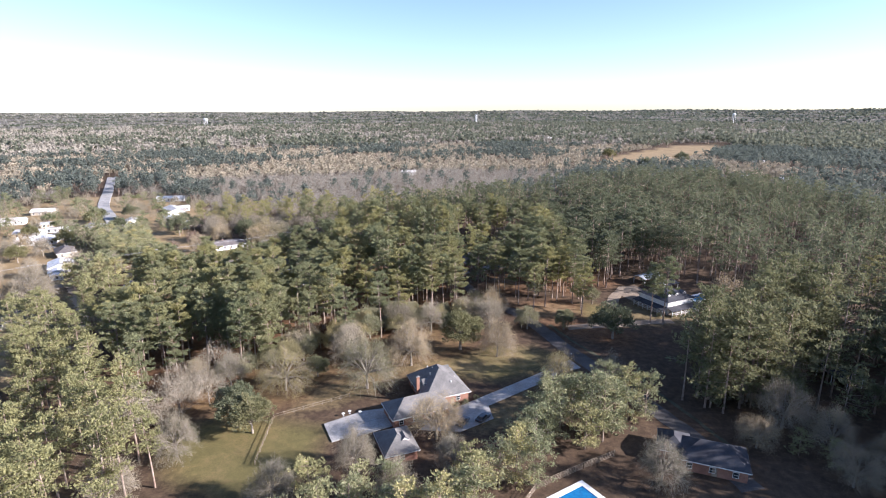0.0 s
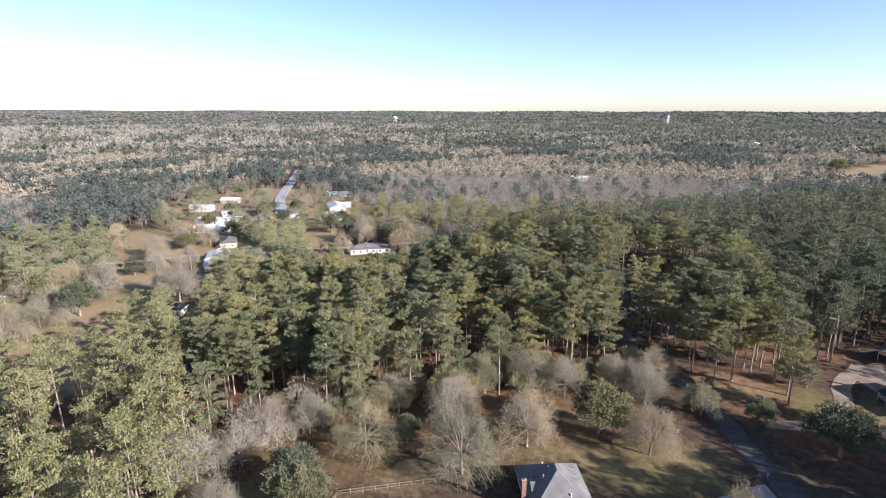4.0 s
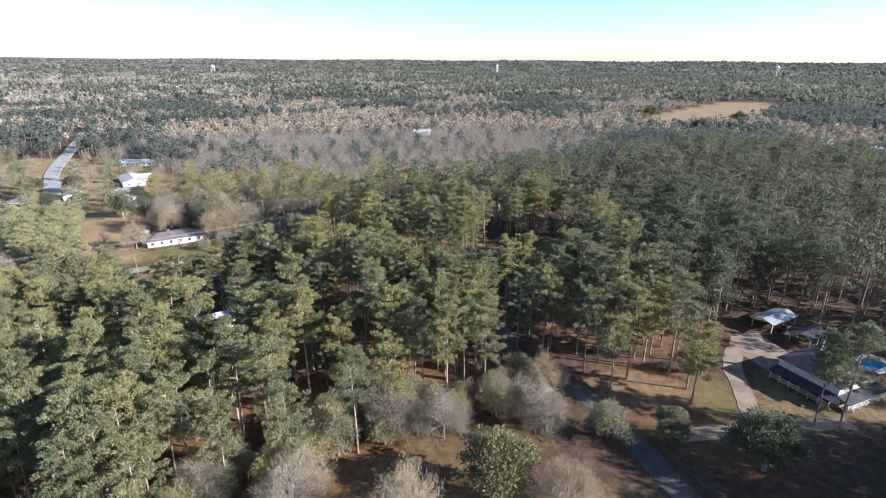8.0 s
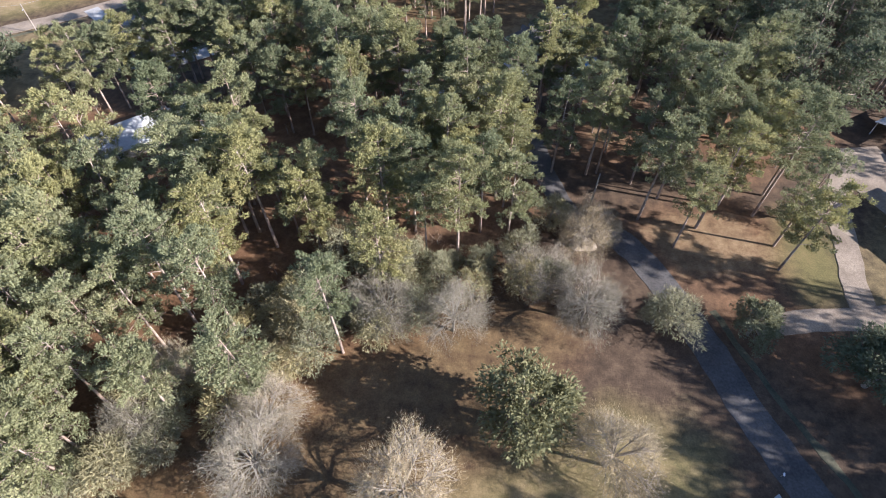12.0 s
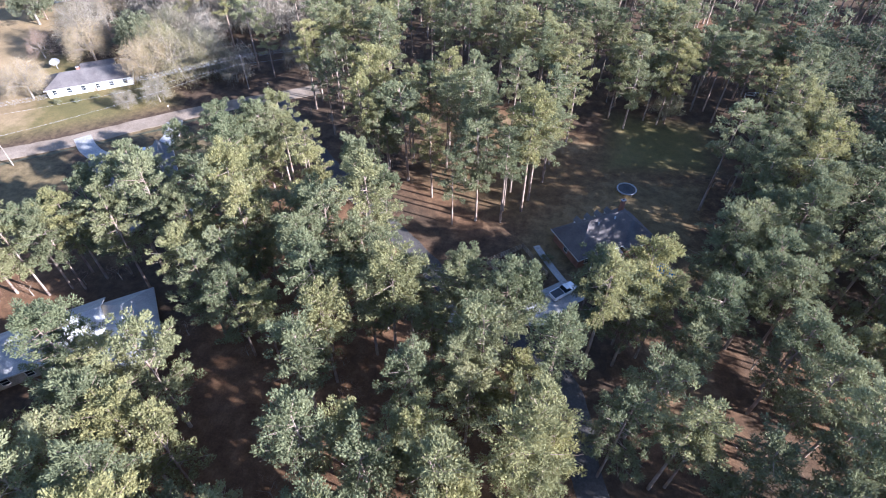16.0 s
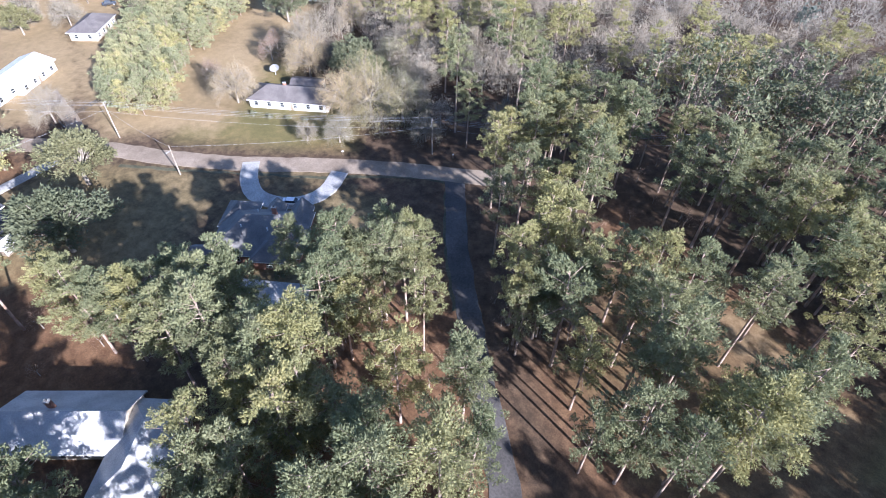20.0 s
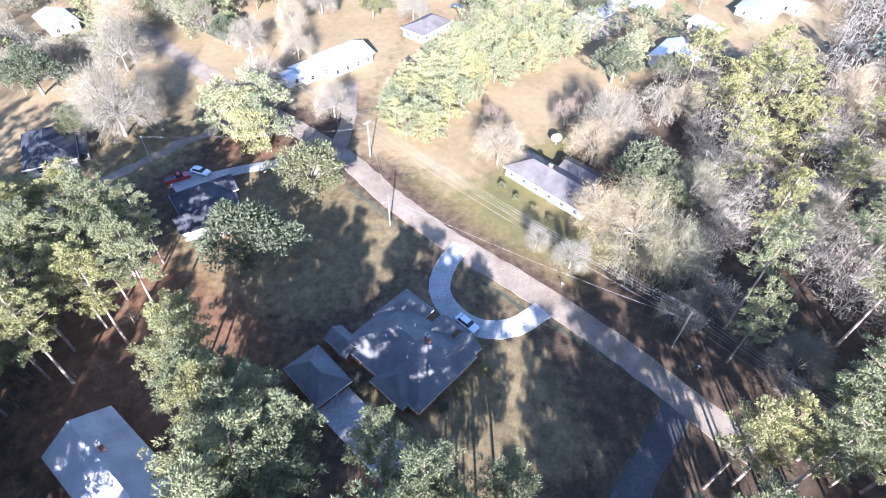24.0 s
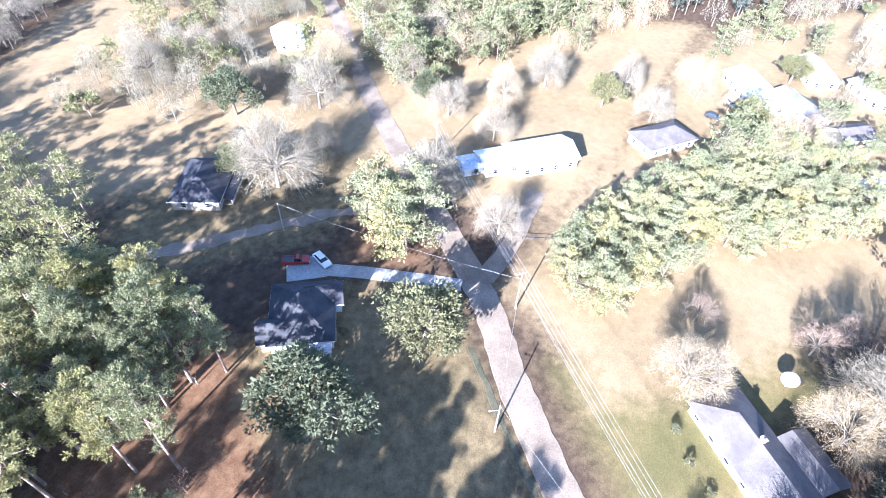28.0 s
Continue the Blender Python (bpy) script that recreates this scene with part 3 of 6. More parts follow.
for line, w, lab in (([(-141, 269.5), (-129, 277.3), (-116, 286.6), (-112, 289.5), (-98.5, 299.2), (-93, 304.4), (-80, 314.2), (-74, 316), (-71, 312), (-58, 296.5), (-48, 286.5)], 0.9, "dark grassy roadside ditch"),
                  ([(40, 190), (46, 174), (52, 160), (58, 146), (64, 132), (69, 114)], 1.0, "dark ditch beside the lane")):
    build_strip("trim_ditch", spline(line), w, M_DITCH, lab, "ditch", lift=0.045, wobble=0.35, thick=0.1)

# ---------------------------------------------------------------- trees
def tube(path, radii, seg=6):
    """A tapering tube along a path, as points and triangles."""
    path = np.asarray(path, dtype=float)
    v, f = [], []
    ang = np.linspace(0, 2 * np.pi, seg, endpoint=False)
    for k, (p, r) in enumerate(zip(path, radii)):
        d = path[min(k + 1, len(path) - 1)] - path[max(k - 1, 0)]
        d = d / (np.linalg.norm(d) + 1e-9)
        a = np.cross(d, (0.31, 0.95, 0.0) if abs(d[2]) > 0.9 else (0, 0, 1.0))
        a /= np.linalg.norm(a) + 1e-9
        b = np.cross(d, a)
        v.append(p + r * (np.cos(ang)[:, None] * a + np.sin(ang)[:, None] * b))
    for k in range(len(path) - 1):
        for s in range(seg):
            t = (s + 1) % seg
            a, b, c, d = k * seg + s, k * seg + t, k * seg + seg + t, k * seg + seg + s
            f += [(a, b, c), (a, c, d)]
    return np.concatenate(v), np.array(f)


def joined(pieces):
    vs, fs, at = [], [], 0
    for v, f in pieces:
        vs.append(v)
        fs.append(f + at)
        at += len(v)
    return np.concatenate(vs), np.concatenate(fs)


def grown(pieces):
    """Trunk and limbs as one grown piece: each limb's foot is tied to the nearest point of the wood before it."""
    vs, fs, at = [], [], 0
    for v, f in pieces:
        fs.append(f + at)
        if at:
            wood = np.concatenate(vs)
            near = int(np.argmin(((wood - v[0]) ** 2).sum(axis=1)))
            fs.append(np.array([(near, at, at + 1)]))
        vs.append(v)
        at += len(v)
    return np.concatenate(vs), np.concatenate(fs)


def unit(rng, n):
    d = rng.normal(size=(n, 3))
    return d / np.linalg.norm(d, axis=1)[:, None]


def spikes(rng, centres, per, spread, length, width, up=0.25, out=None, lay=0.0, flat=0.7):
    """Tufts: pointed leaves scattered round each centre; lay lets them lie over the tuft like shingles."""
    c = np.repeat(centres, per, axis=0)
    d0 = unit(rng, len(c))
    c = c + d0 * (spread * rng.uniform(0.25, 1.0, (len(c), 1)) ** 0.6) * np.array([1, 1, flat])
    d = d0 * 0.9 + unit(rng, len(c)) * 0.7
    d[:, 2] += up
    if out is not None:
        d += 0.5 * np.repeat(out, per, axis=0)
    d /= np.linalg.norm(d, axis=1)[:, None]
    s = np.cross(d, unit(rng, len(c)))
    s /= np.linalg.norm(s, axis=1)[:, None] + 1e-9
    if lay:
        n = d0 * np.array([1, 1, 1.3]) + np.array([0, 0, 0.25])
        if out is not None:
            n = n + 0.6 * np.repeat(out, per, axis=0)
        q = np.cross(n, d)
        q /= np.linalg.norm(q, axis=1)[:, None] + 1e-9
        s = s * (1 - lay) + q * lay
        s /= np.linalg.norm(s, axis=1)[:, None] + 1e-9
    ln = length * rng.uniform(0.6, 1.3, (len(c), 1))
    w = width * rng.uniform(0.7, 1.2, (len(c), 1))
    v = np.stack([c - s * w / 2 - d * ln * 0.4, c + s * w / 2 - d * ln * 0.4, c + d * ln * 0.6], axis=1).reshape(-1, 3)
    return v, np.arange(len(v)).reshape(-1, 3)


def pine(seed, height, low=0.5, reach=3.6, limbs=30, per=24, size=1.0, wide=1.0, tufts=3, slim=0.4):
    """A tall pine: bare straight trunk, uneven tiers of limbs that end in tufts."""
    rng = np.random.default_rng(seed)
    lean = rng.normal(0, 0.02, 2) * height
    zs = np.linspace(0, height * 0.96, 8)
    path = np.stack([lean[0] * (zs / height) ** 2, lean[1] * (zs / height) ** 2, zs], axis=1)
    r0 = 0.011 * height + 0.03
    wood = [tube(path, r0 * (1 - 0.86 * zs / height), 7)]
    cents, outs = [], []
    for k in range(limbs):
        u = (k + rng.uniform(0, 1)) / limbs
        z = height * (low + (0.97 - low) * u)
        base = np.array([np.interp(z, zs, path[:, 0]), np.interp(z, zs, path[:, 1]), z])
        shape = math.sin(math.pi * min(1.0, 0.16 + 0.84 * u ** 0.85)) ** 0.7 if u < 0.97 else 0.25
        ln = reach * (0.28 + 0.8 * shape) * rng.uniform(0.65, 1.15)
        a = rng.uniform(0, 2 * np.pi)
        rise = rng.uniform(-0.12, 0.22) + 0.45 * u
        d = np.array([math.cos(a), math.sin(a), rise])
        tip = base + d * ln
        wood.append(tube([base, base + d * ln * 0.55 + (0, 0, -0.1), tip], [0.07, 0.045, 0.02], 3))
        for q in (np.linspace(0.35, 1.0, tufts) if ln > 1.6 else [0.55, 0.95]):
            side = np.array([-d[1], d[0], 0]) * rng.normal(0, 0.16 + 0.22 * q) * min(ln, 3.0)
            cents.append(base + d * ln * q + side + rng.normal(0, 0.16, 3))
            outs.append(d)
    cents.append(path[-1] + (0, 0, 0.3))
    outs.append(np.array([0, 0, 1.0]))
    leaf = spikes(rng, np.array(cents), per, 0.85 * wide, 0.85 * size, 0.85 * slim * size, 0.3, np.array(outs), 0.85, 0.6)
    return grown(wood), leaf


def bare(seed, height, wide=0.55, limbs=20, twigs=2600, twig_w=0.05, subs=5, low=-0.45, twig_l=0.075):
    """A leafless tree: limbs fan out from a low fork, fork again, and end in a round dome of fine twigs."""
    rng = np.random.default_rng(seed)
    fork = np.array([rng.normal(0, 0.1), rng.normal(0, 0.1), height * 0.3])
    wood = [tube([(0, 0, 0), fork * 0.5, fork], [height * 0.026, height * 0.021, height * 0.018], 7)]
    lobe = rng.uniform(0, 6.28, 3)

    def dome(a, e):
        lump = 1 + 0.12 * math.sin(2 * a + lobe[0]) + 0.09 * math.sin(5 * a + lobe[1]) + 0.06 * math.sin(4 * e + lobe[2])
        return np.array([math.cos(a) * math.cos(e) * wide, math.sin(a) * math.cos(e) * wide, 0.68 * math.sin(e)]) * height * lump
    ends = []
    for k in range(limbs):
        a, e = 2.4 * k + rng.uniform(-0.3, 0.3), math.asin(rng.uniform(-0.28, 1.0))
        end = dome(a, e)
        bend = np.array([0, 0, 0.06 * height * math.cos(e)])
        wood.append(tube([fork, fork + end * 0.35 + bend, fork + end * 0.62 + bend, fork + end * 0.9], [height * 0.0105, height * 0.007, height * 0.004, height * 0.0018], 4))
        for _ in range(subs):
            u = rng.uniform(0.3, 0.7)
            p = fork + end * u + bend
            q = fork + dome(a + rng.normal(0, 0.42), np.clip(e + rng.normal(0, 0.34), low, 1.55)) * rng.uniform(0.84, 1.0)
            wood.append(tube([p, (p + q) / 2 + rng.normal(0, 0.012 * height, 3), q], [height * 0.003, height * 0.002, height * 0.001], 3))
            ends.append((p, q))
    pick = rng.integers(0, len(ends), twigs)
    p, q = np.array([ends[k][0] for k in pick]), np.array([ends[k][1] for k in pick])
    way = q - p
    way /= np.linalg.norm(way, axis=1)[:, None] + 1e-6
    out = q - fork
    out /= np.linalg.norm(out, axis=1)[:, None] + 1e-6
    c = p + (q - p) * rng.uniform(0.2, 1.1, (twigs, 1))
    leaf = spikes(rng, c, 1, 0.09 * height, height * twig_l, twig_w, 0.15, (way + out) * 0.5)
    return grown(wood), leaf


def broadleaf(seed, height, reach, lobes=40, per=45, size=0.5, base=0.22, fill=1.25, slim=0.62):
    """A dense evergreen crown of many lobes on a short forked trunk."""
    rng = np.random.default_rng(seed)
    d = unit(rng, lobes)
    d[:, 2] = np.abs(d[:, 2]) * 1.0 - 0.25
    rad = rng.uniform(0.45, 1.0, (lobes, 1)) ** 0.5
    c = d * rad * np.array([reach, reach, height * (1 - base) * 0.5]) * rng.uniform(0.8, 1.1, (lobes, 1))
    turn = np.arctan2(d[:, 1], d[:, 0])
    c[:, :2] *= (0.9 + 0.16 * np.sin(2 * turn + seed) + 0.14 * np.sin(3 * turn + 2 * seed))[:, None]
    c[:, 2] += height * (base + (1 - base) * 0.45) + 0.05 * height * np.sin(4 * turn + seed)
    wood = [tube([(0, 0, 0), (0.1, 0, height * 0.25), (0.0, 0.1, height * 0.5)], [0.03 * height, 0.024 * height, 0.015 * height], 7)]
    for k in range(0, lobes, 3):
        wood.append(tube([(0.05, 0, height * 0.25), (c[k] + (0.05, 0, height * 0.3)) * 0.5, c[k]], [0.014 * height, 0.008 * height, 0.03], 3))
    leaf = spikes(rng, c, per, fill, size, size * slim, 0.25, d, 0.6)
    return grown(wood), leaf


def tree_thing(name, shape, leaf_mat, bark, label, category, crown_name="crown"):
    (wv, wf), (lv, lf) = shape
    ob = new(name)
    tagged(ob, label, category)
    for n, v, f, m in (("trunk", wv, wf, bark), (crown_name, lv, lf, leaf_mat)):
        child = new(n, fast_mesh(n, v, f, [m]))
        child.parent = ob
    return ob


GLADES = [(-66.6, 219.3), (-63.1, 207.9), (-59.3, 224.1), (4.1, 235.2)]     # where a tree of the even spread is missing


def plant(kinds, spots, group, rng, slim=1.0):
    """Copies of the kinds at the spots (x, y, scale): the first of each kind is used itself."""
    fresh = list(kinds)
    for k, (x, y, s) in enumerate(spots):
        kind = kinds[k % len(kinds)]
        turn = rng.uniform(0, 360)
        wide, deep = rng.uniform(0.92, 1.08), rng.uniform(0.92, 1.08)
        if kind not in fresh and any(math.hypot(x - cx, y - cy) < 0.8 for cx, cy in GLADES):
            continue
        m = pose(x, y, gz(x, y) - 0.1, 0, 0, turn) @ Matrix.Diagonal((s * slim * wide, s * slim * deep, s, 1))
        if kind in fresh:
            fresh.remove(kind)
            kind.matrix_basis = m
            ob = kind
        else:
            m0 = kind.matrix_basis.copy()
            kind.matrix_basis = Matrix.Identity(4)
            ob = copy_thing(kind, m)
            kind.matrix_basis = m0
            ob.matrix_basis = m
        tagged(ob, group=group)


def scatter(poly, gap, rng, jitter=0.42):
    """Spots in a polygon on a shaken hexagonal grid."""
    p = np.array(poly)
    (x0, y0), (x1, y1) = p.min(axis=0), p.max(axis=0)
    out = []
    for j, y in enumerate(np.arange(y0, y1, gap * 0.87)):
        x = np.arange(x0 + (j % 2) * gap / 2, x1, gap)
        out.append(np.stack([x, np.full(x.shape, y)], axis=1))
    s = np.concatenate(out)
    s = s + rng.uniform(-jitter, jitter, s.shape) * gap
    return s[inside(s[:, 0], s[:, 1], poly)]


def clear_of(s, margin=2.0, open_polys=OPEN):
    keep = np.ones(len(s), dtype=bool)
    for line, w in ROUTES:
        keep &= edge_gap(s[:, 0], s[:, 1], line, False) > w / 2 + margin
    for poly in open_polys:
        keep &= ~inside(s[:, 0], s[:, 1], poly)
    return s[keep]


def stand(name, shapes, spots, rng, mats, label, scales=(0.8, 1.15), squash=1.0):
    """Woods that nobody could count, as one mesh of many trees."""
    if not len(spots):
        return None
    vs, fs, mi, at = [], [], [], 0
    which = rng.integers(0, len(shapes), len(spots))
    z = land(spots[:, 0], spots[:, 1])
    for k, shape in enumerate(shapes):
        idx = np.nonzero(which == k)[0]
        if not len(idx):
            continue
        (wv, wf), (lv, lf) = shape
        v = np.concatenate([wv, lv])
        f = np.concatenate([wf, lf + len(wv)])
        a, s = rng.uniform(0, 2 * np.pi, len(idx)), rng.uniform(*scales, len(idx))
        ca, sa = np.cos(a), np.sin(a)
        x = (v[None, :, 0] * ca[:, None] - v[None, :, 1] * sa[:, None]) * s[:, None] + spots[idx, 0][:, None]
        y = (v[None, :, 0] * sa[:, None] + v[None, :, 1] * ca[:, None]) * s[:, None] + spots[idx, 1][:, None]
        zz = v[None, :, 2] * s[:, None] * squash + z[idx][:, None] - 0.1
        vs.append(np.stack([x, y, zz], axis=-1).reshape(-1, 3))
        fs.append((f[None] + (np.arange(len(idx)) * len(v))[:, None, None]).reshape(-1, 3) + at)
        mi.append(np.tile(np.concatenate([np.zeros(len(wf)), np.ones(len(lf))]), len(idx)))
        at += len(idx) * len(v)
    me = fast_mesh(name, np.concatenate(vs), np.concatenate(fs), mats, np.concatenate(mi))
    return tagged(new(name, me), label, "woods", kind="stuff")


RNG = np.random.default_rng(11)
PINES = [tree_thing("pine_tree", pine(100 + k, h, low, reach, 38, 70, 0.42, 1.0, 4, 0.56), M_PINE, M_BARK,
         "tall pine with a bare straight trunk and an uneven green crown", "pine tree")
         for k, (h, low, reach) in enumerate([(26, 0.42, 4.9), (24, 0.38, 4.5), (27, 0.50, 4.6), (22, 0.34, 4.4), (25, 0.30, 5.2), (23, 0.52, 4.2)])]
PINE_BLOCKS = [
    [(-88, 134), (-74, 158), (-62, 156), (-54, 164), (-50, 180), (-38, 190), (-26, 204), (-14, 198), (-1, 198), (9, 206), (15, 214), (11, 228), (2, 244), (-6, 257), (-27, 271), (-44, 284), (-58, 296), (-66, 288), (-72, 264), (-56, 246), (-58, 228), (-70, 222), (-86, 210), (-100, 190), (-110, 160)],
    [(-127, 206), (-129, 230), (-116, 235), (-101, 238), (-93, 244), (-85, 251), (-78, 252), (-75, 248), (-86, 238), (-92, 222), (-90, 212), (-104, 196)],
]
spots = np.concatenate([clear_of(scatter(p, 6.9, RNG), 2.2) for p in PINE_BLOCKS])
LANE_VIEW = [(-74, 322), (-60, 309), (-40, 292), (-30, 280), (-36, 266), (-52, 274), (-64, 296)]     # open to the lane
spots = spots[~inside(spots[:, 0], spots[:, 1], LANE_VIEW)]
thin = inside(spots[:, 0], spots[:, 1], [(-74, 260), (-40, 284), (-16, 262), (-48, 232)]) & (RNG.uniform(0, 1, len(spots)) < 0.1)
spots = spots[~thin]
extra = np.array([(-76, 249), (-71, 252), (-67, 256), (-80, 247), (-70, 246), (-64, 250), (-84, 248), (-58, 267), (-52, 265), (36.3, 204), (41.9, 209.2), (48, 215.7), (54, 213), (54.6, 199.6), (55.6, 205.3), (31, 211), (46.9, 219.7), (36, 217), (41, 222), (52, 222), (58, 219), (79, 192), (83, 190), (-10, 276), (-0.5, 281), (22, 331), (24, 320), (29.6, 325), (33, 323.5), (35, 324.5), (-63, 153), (-55, 157), (-84, 134), (-62, 157), (-66, 160), (22, 246), (28, 243), (14, 246), (-33, 291), (-29, 296), (-36, 301), (-60.8, 248.9), (-50.4, 254.8), (-88.6, 241.2), (-46.5, 248.1), (-8.1, 244), (-1.2, 240.5), (-3.3, 230.2), (19.3, 246.6), (33.8, 259.1), (34.4, 251.4), (25.5, 237.8), (-43.4, 275.9), (0.8, 285.1), (20.2, 324.4), (-68, 174), (-56, 161), (-60, 157), (-45, 167), (-39, 180), (-33, 170), (-22.5, 179), (-17, 191), (39.0, 238.5), (24.6, 224.1), (40.0, 231.7), (48.5, 240.3), (41.8, 224.4), (31.3, 221.1), (15.0, 223.9), (40, 262), (45, 258), (42, 270), (47, 266), (44, 278), (50, 274)])


def sun_gaps(s, share=0.55):
    """Loosens the trees that stand between the low sun and the roofs that it reaches."""
    drop = np.zeros(len(s), dtype=bool)
    for x, y in ((-79, 231), (-68, 236), (-91, 277), (-86, 271), (-86, 281), (-138, 238), (-132, 243)):
        dx, dy = s[:, 0] - x, s[:, 1] - y
        along, across = dx * math.cos(SUN_AZ) + dy * math.sin(SUN_AZ), dy * math.cos(SUN_AZ) - dx * math.sin(SUN_AZ)
        drop |= (along > 6) & (along < 55) & (np.abs(across) < 4.0)
    return s[~(drop & (RNG.uniform(0, 1, len(s)) < share))]


HOUSE_VIEW = [(-86, 224), (-72, 227), (-52, 211), (-62, 201)]     # a thin stretch of the woods
spots = spots[~(inside(spots[:, 0], spots[:, 1], HOUSE_VIEW) & (RNG.uniform(0, 1, len(spots)) < 0.65))]
spots, extra = sun_gaps(spots, 0.5), sun_gaps(extra, 0.5)
LATE = np.array([(-54, 282), (-71.5, 256.5), (-78, 253.5)])     # tall pines by the sprawling house
PINE_SPOTS = np.concatenate([LATE, extra, spots])[:300]
PINE_REST = np.concatenate([LATE, extra, spots])[300:]
plant(PINES, [(x, y, RNG.uniform(0.85, 1.13)) for x, y in PINE_SPOTS], "pines of the near woods", RNG, 0.92)

# pines farther off, as woods
PINE_LOD = [pine(200 + k, h, low, reach, 22, 21, 0.64, 1.25, 4, 0.66) for k, (h, low, reach) in enumerate([(25, 0.42, 4.7), (23, 0.36, 4.5), (26, 0.5, 4.3), (22, 0.4, 4.6)])]
FULL_LOD = [pine(240 + k, h, 0.12, 4.4, 30, 13, 0.78, 1.3, 3, 0.68) for k, h in enumerate([15, 13])]
REST_BLOCKS = [
    [(-60, 306), (-72, 328), (-62, 350), (-40, 372), (-4, 402), (40, 430), (100, 470), (200, 535), (265, 530), (300, 470), (290, 330), (250, 250), (180, 215), (130, 200), (120, 230), (104, 252), (86, 246), (66, 224), (52, 222), (44, 228), (40, 250), (44, 262), (38, 290), (46, 304), (56, 318), (40, 334), (18, 330), (4, 318), (-20, 326), (-40, 334), (-30, 300), (-22, 290), (-40, 280), (-48, 290)],
    [(-26, 280), (-18, 294), (4, 294), (6, 284), (-8, 273)],
    [(12, 240), (30, 240), (38, 250), (44, 262), (36, 262), (14, 250)],
    [(14, 212), (28, 222), (22, 226), (20, 256), (12, 258), (6, 250), (12, 236)],
]
spots = np.concatenate([PINE_REST] + [clear_of(scatter(p, 7.6, RNG, 0.5), 2.0) for p in REST_BLOCKS])
spots = spots[~inside(spots[:, 0], spots[:, 1], LANE_VIEW)]
beside = (spots[:, 1] < 352) & (spots[:, 0] < 62)
SLENDER = [tree_thing("slender_pine", pine(150 + k, h, low, reach, 30, 66, 0.43, 1.0, 3, 0.56), M_PINE, M_BARK,
           "slender tall pine with a long bare trunk", "pine tree") for k, (h, low, reach) in enumerate([(25, 0.5, 3.9), (23, 0.45, 4.1), (26, 0.56, 3.7), (22, 0.4, 4.3)])]
WEST_LANE = clear_of(scatter([(-64, 312), (-80, 324), (-96, 332), (-104, 350), (-92, 378), (-66, 372), (-56, 350), (-48, 336)], 14.0, RNG), 3.0)
beside_spots = np.concatenate([[(-56.3, 263.7), (-59.9, 269.4), (-57, 276.7), (-53.5, 279), (-49.7, 269.2), (-46.5, 275.7), (-49.7, 260.2), (-21, 282.2), (-19.6, 294), (-13.3, 308.4), (-5.3, 306), (-25.2, 301.8), (-11.4, 287.7), (0.7, 291.1), (-10.5, 296.1), (-27.7, 287.3), (0.5, 323.4), (-14.9, 273.9), (-20, 300), (-15, 302), (-28, 295), (5, 300), (-4, 314), (9, 310)], spots[beside], WEST_LANE])
beside_spots = sun_gaps(beside_spots, 0.6)
plant(SLENDER, [(x, y, RNG.uniform(0.84, 1.12)) for x, y in beside_spots[:300]], "slender pines beside the lane", RNG, 0.94)
spots = spots[~beside]
gap = np.array([noise.noise((x / 13.0, y / 13.0, 2.5)) for x, y in spots])
spots = spots[gap > -0.33]
back = (spots[:, 1] > 345) | (spots[:, 0] > 115)
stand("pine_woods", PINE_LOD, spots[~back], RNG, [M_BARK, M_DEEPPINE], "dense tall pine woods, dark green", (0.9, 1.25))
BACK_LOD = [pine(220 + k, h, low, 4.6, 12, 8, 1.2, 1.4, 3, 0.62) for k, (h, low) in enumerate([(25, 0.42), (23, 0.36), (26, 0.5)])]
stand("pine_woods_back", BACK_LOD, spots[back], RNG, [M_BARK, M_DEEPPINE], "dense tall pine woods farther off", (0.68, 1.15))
SW_BLOCK = [(-150, 180), (-128, 205), (-104, 195), (-110, 160), (-90, 134), (-62, 104), (-56, 80), (-80, 74), (-130, 100), (-160, 140)]
spots = clear_of(scatter(SW_BLOCK, 8.5, RNG), 2.0)
stand("pine_woods_west", PINE_LOD, spots, RNG, [M_BARK, M_PINE], "loose stand of tall sunlit pines", (0.75, 1.0))
EAST = [(61, 130), (70, 139), (84, 148), (98, 157), (112, 172), (128, 192), (150, 200), (200, 210), (230, 130), (180, 80), (134, 90), (114, 118), (88, 130)]
WHITE_SUN = [(100, 196), (170, 178), (170, 200), (112, 216)]     # open glade that lets the sun reach the white house
spots = clear_of(scatter(EAST, 7.5, RNG), 2.0, OPEN + [WHITE_SUN])
spots = spots[RNG.uniform(0, 1, len(spots)) < 0.8]
ROAD_EAST = [(62, 130), (72, 141), (86, 151), (100, 160), (116, 176), (126, 186), (136, 178), (112, 150), (92, 134), (80, 128)]
LOW_LOD = [pine(270 + k, h, 0.06, 3.7, 26, 16, 0.6, 1.15, 3, 0.66) for k, h in enumerate([11, 9.5])] + [broadleaf(312, 9, 4.4, 44, 34, 0.5, 0.05, 1.3)]
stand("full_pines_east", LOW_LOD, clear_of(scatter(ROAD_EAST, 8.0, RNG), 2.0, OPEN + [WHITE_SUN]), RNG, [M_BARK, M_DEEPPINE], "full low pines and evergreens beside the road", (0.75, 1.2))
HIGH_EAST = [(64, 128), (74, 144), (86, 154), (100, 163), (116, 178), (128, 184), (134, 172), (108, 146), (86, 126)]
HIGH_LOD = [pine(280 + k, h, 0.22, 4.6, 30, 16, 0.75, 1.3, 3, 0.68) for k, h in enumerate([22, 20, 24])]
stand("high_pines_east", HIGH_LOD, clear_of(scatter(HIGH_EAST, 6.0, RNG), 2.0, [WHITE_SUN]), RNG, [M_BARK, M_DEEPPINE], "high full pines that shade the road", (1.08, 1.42))
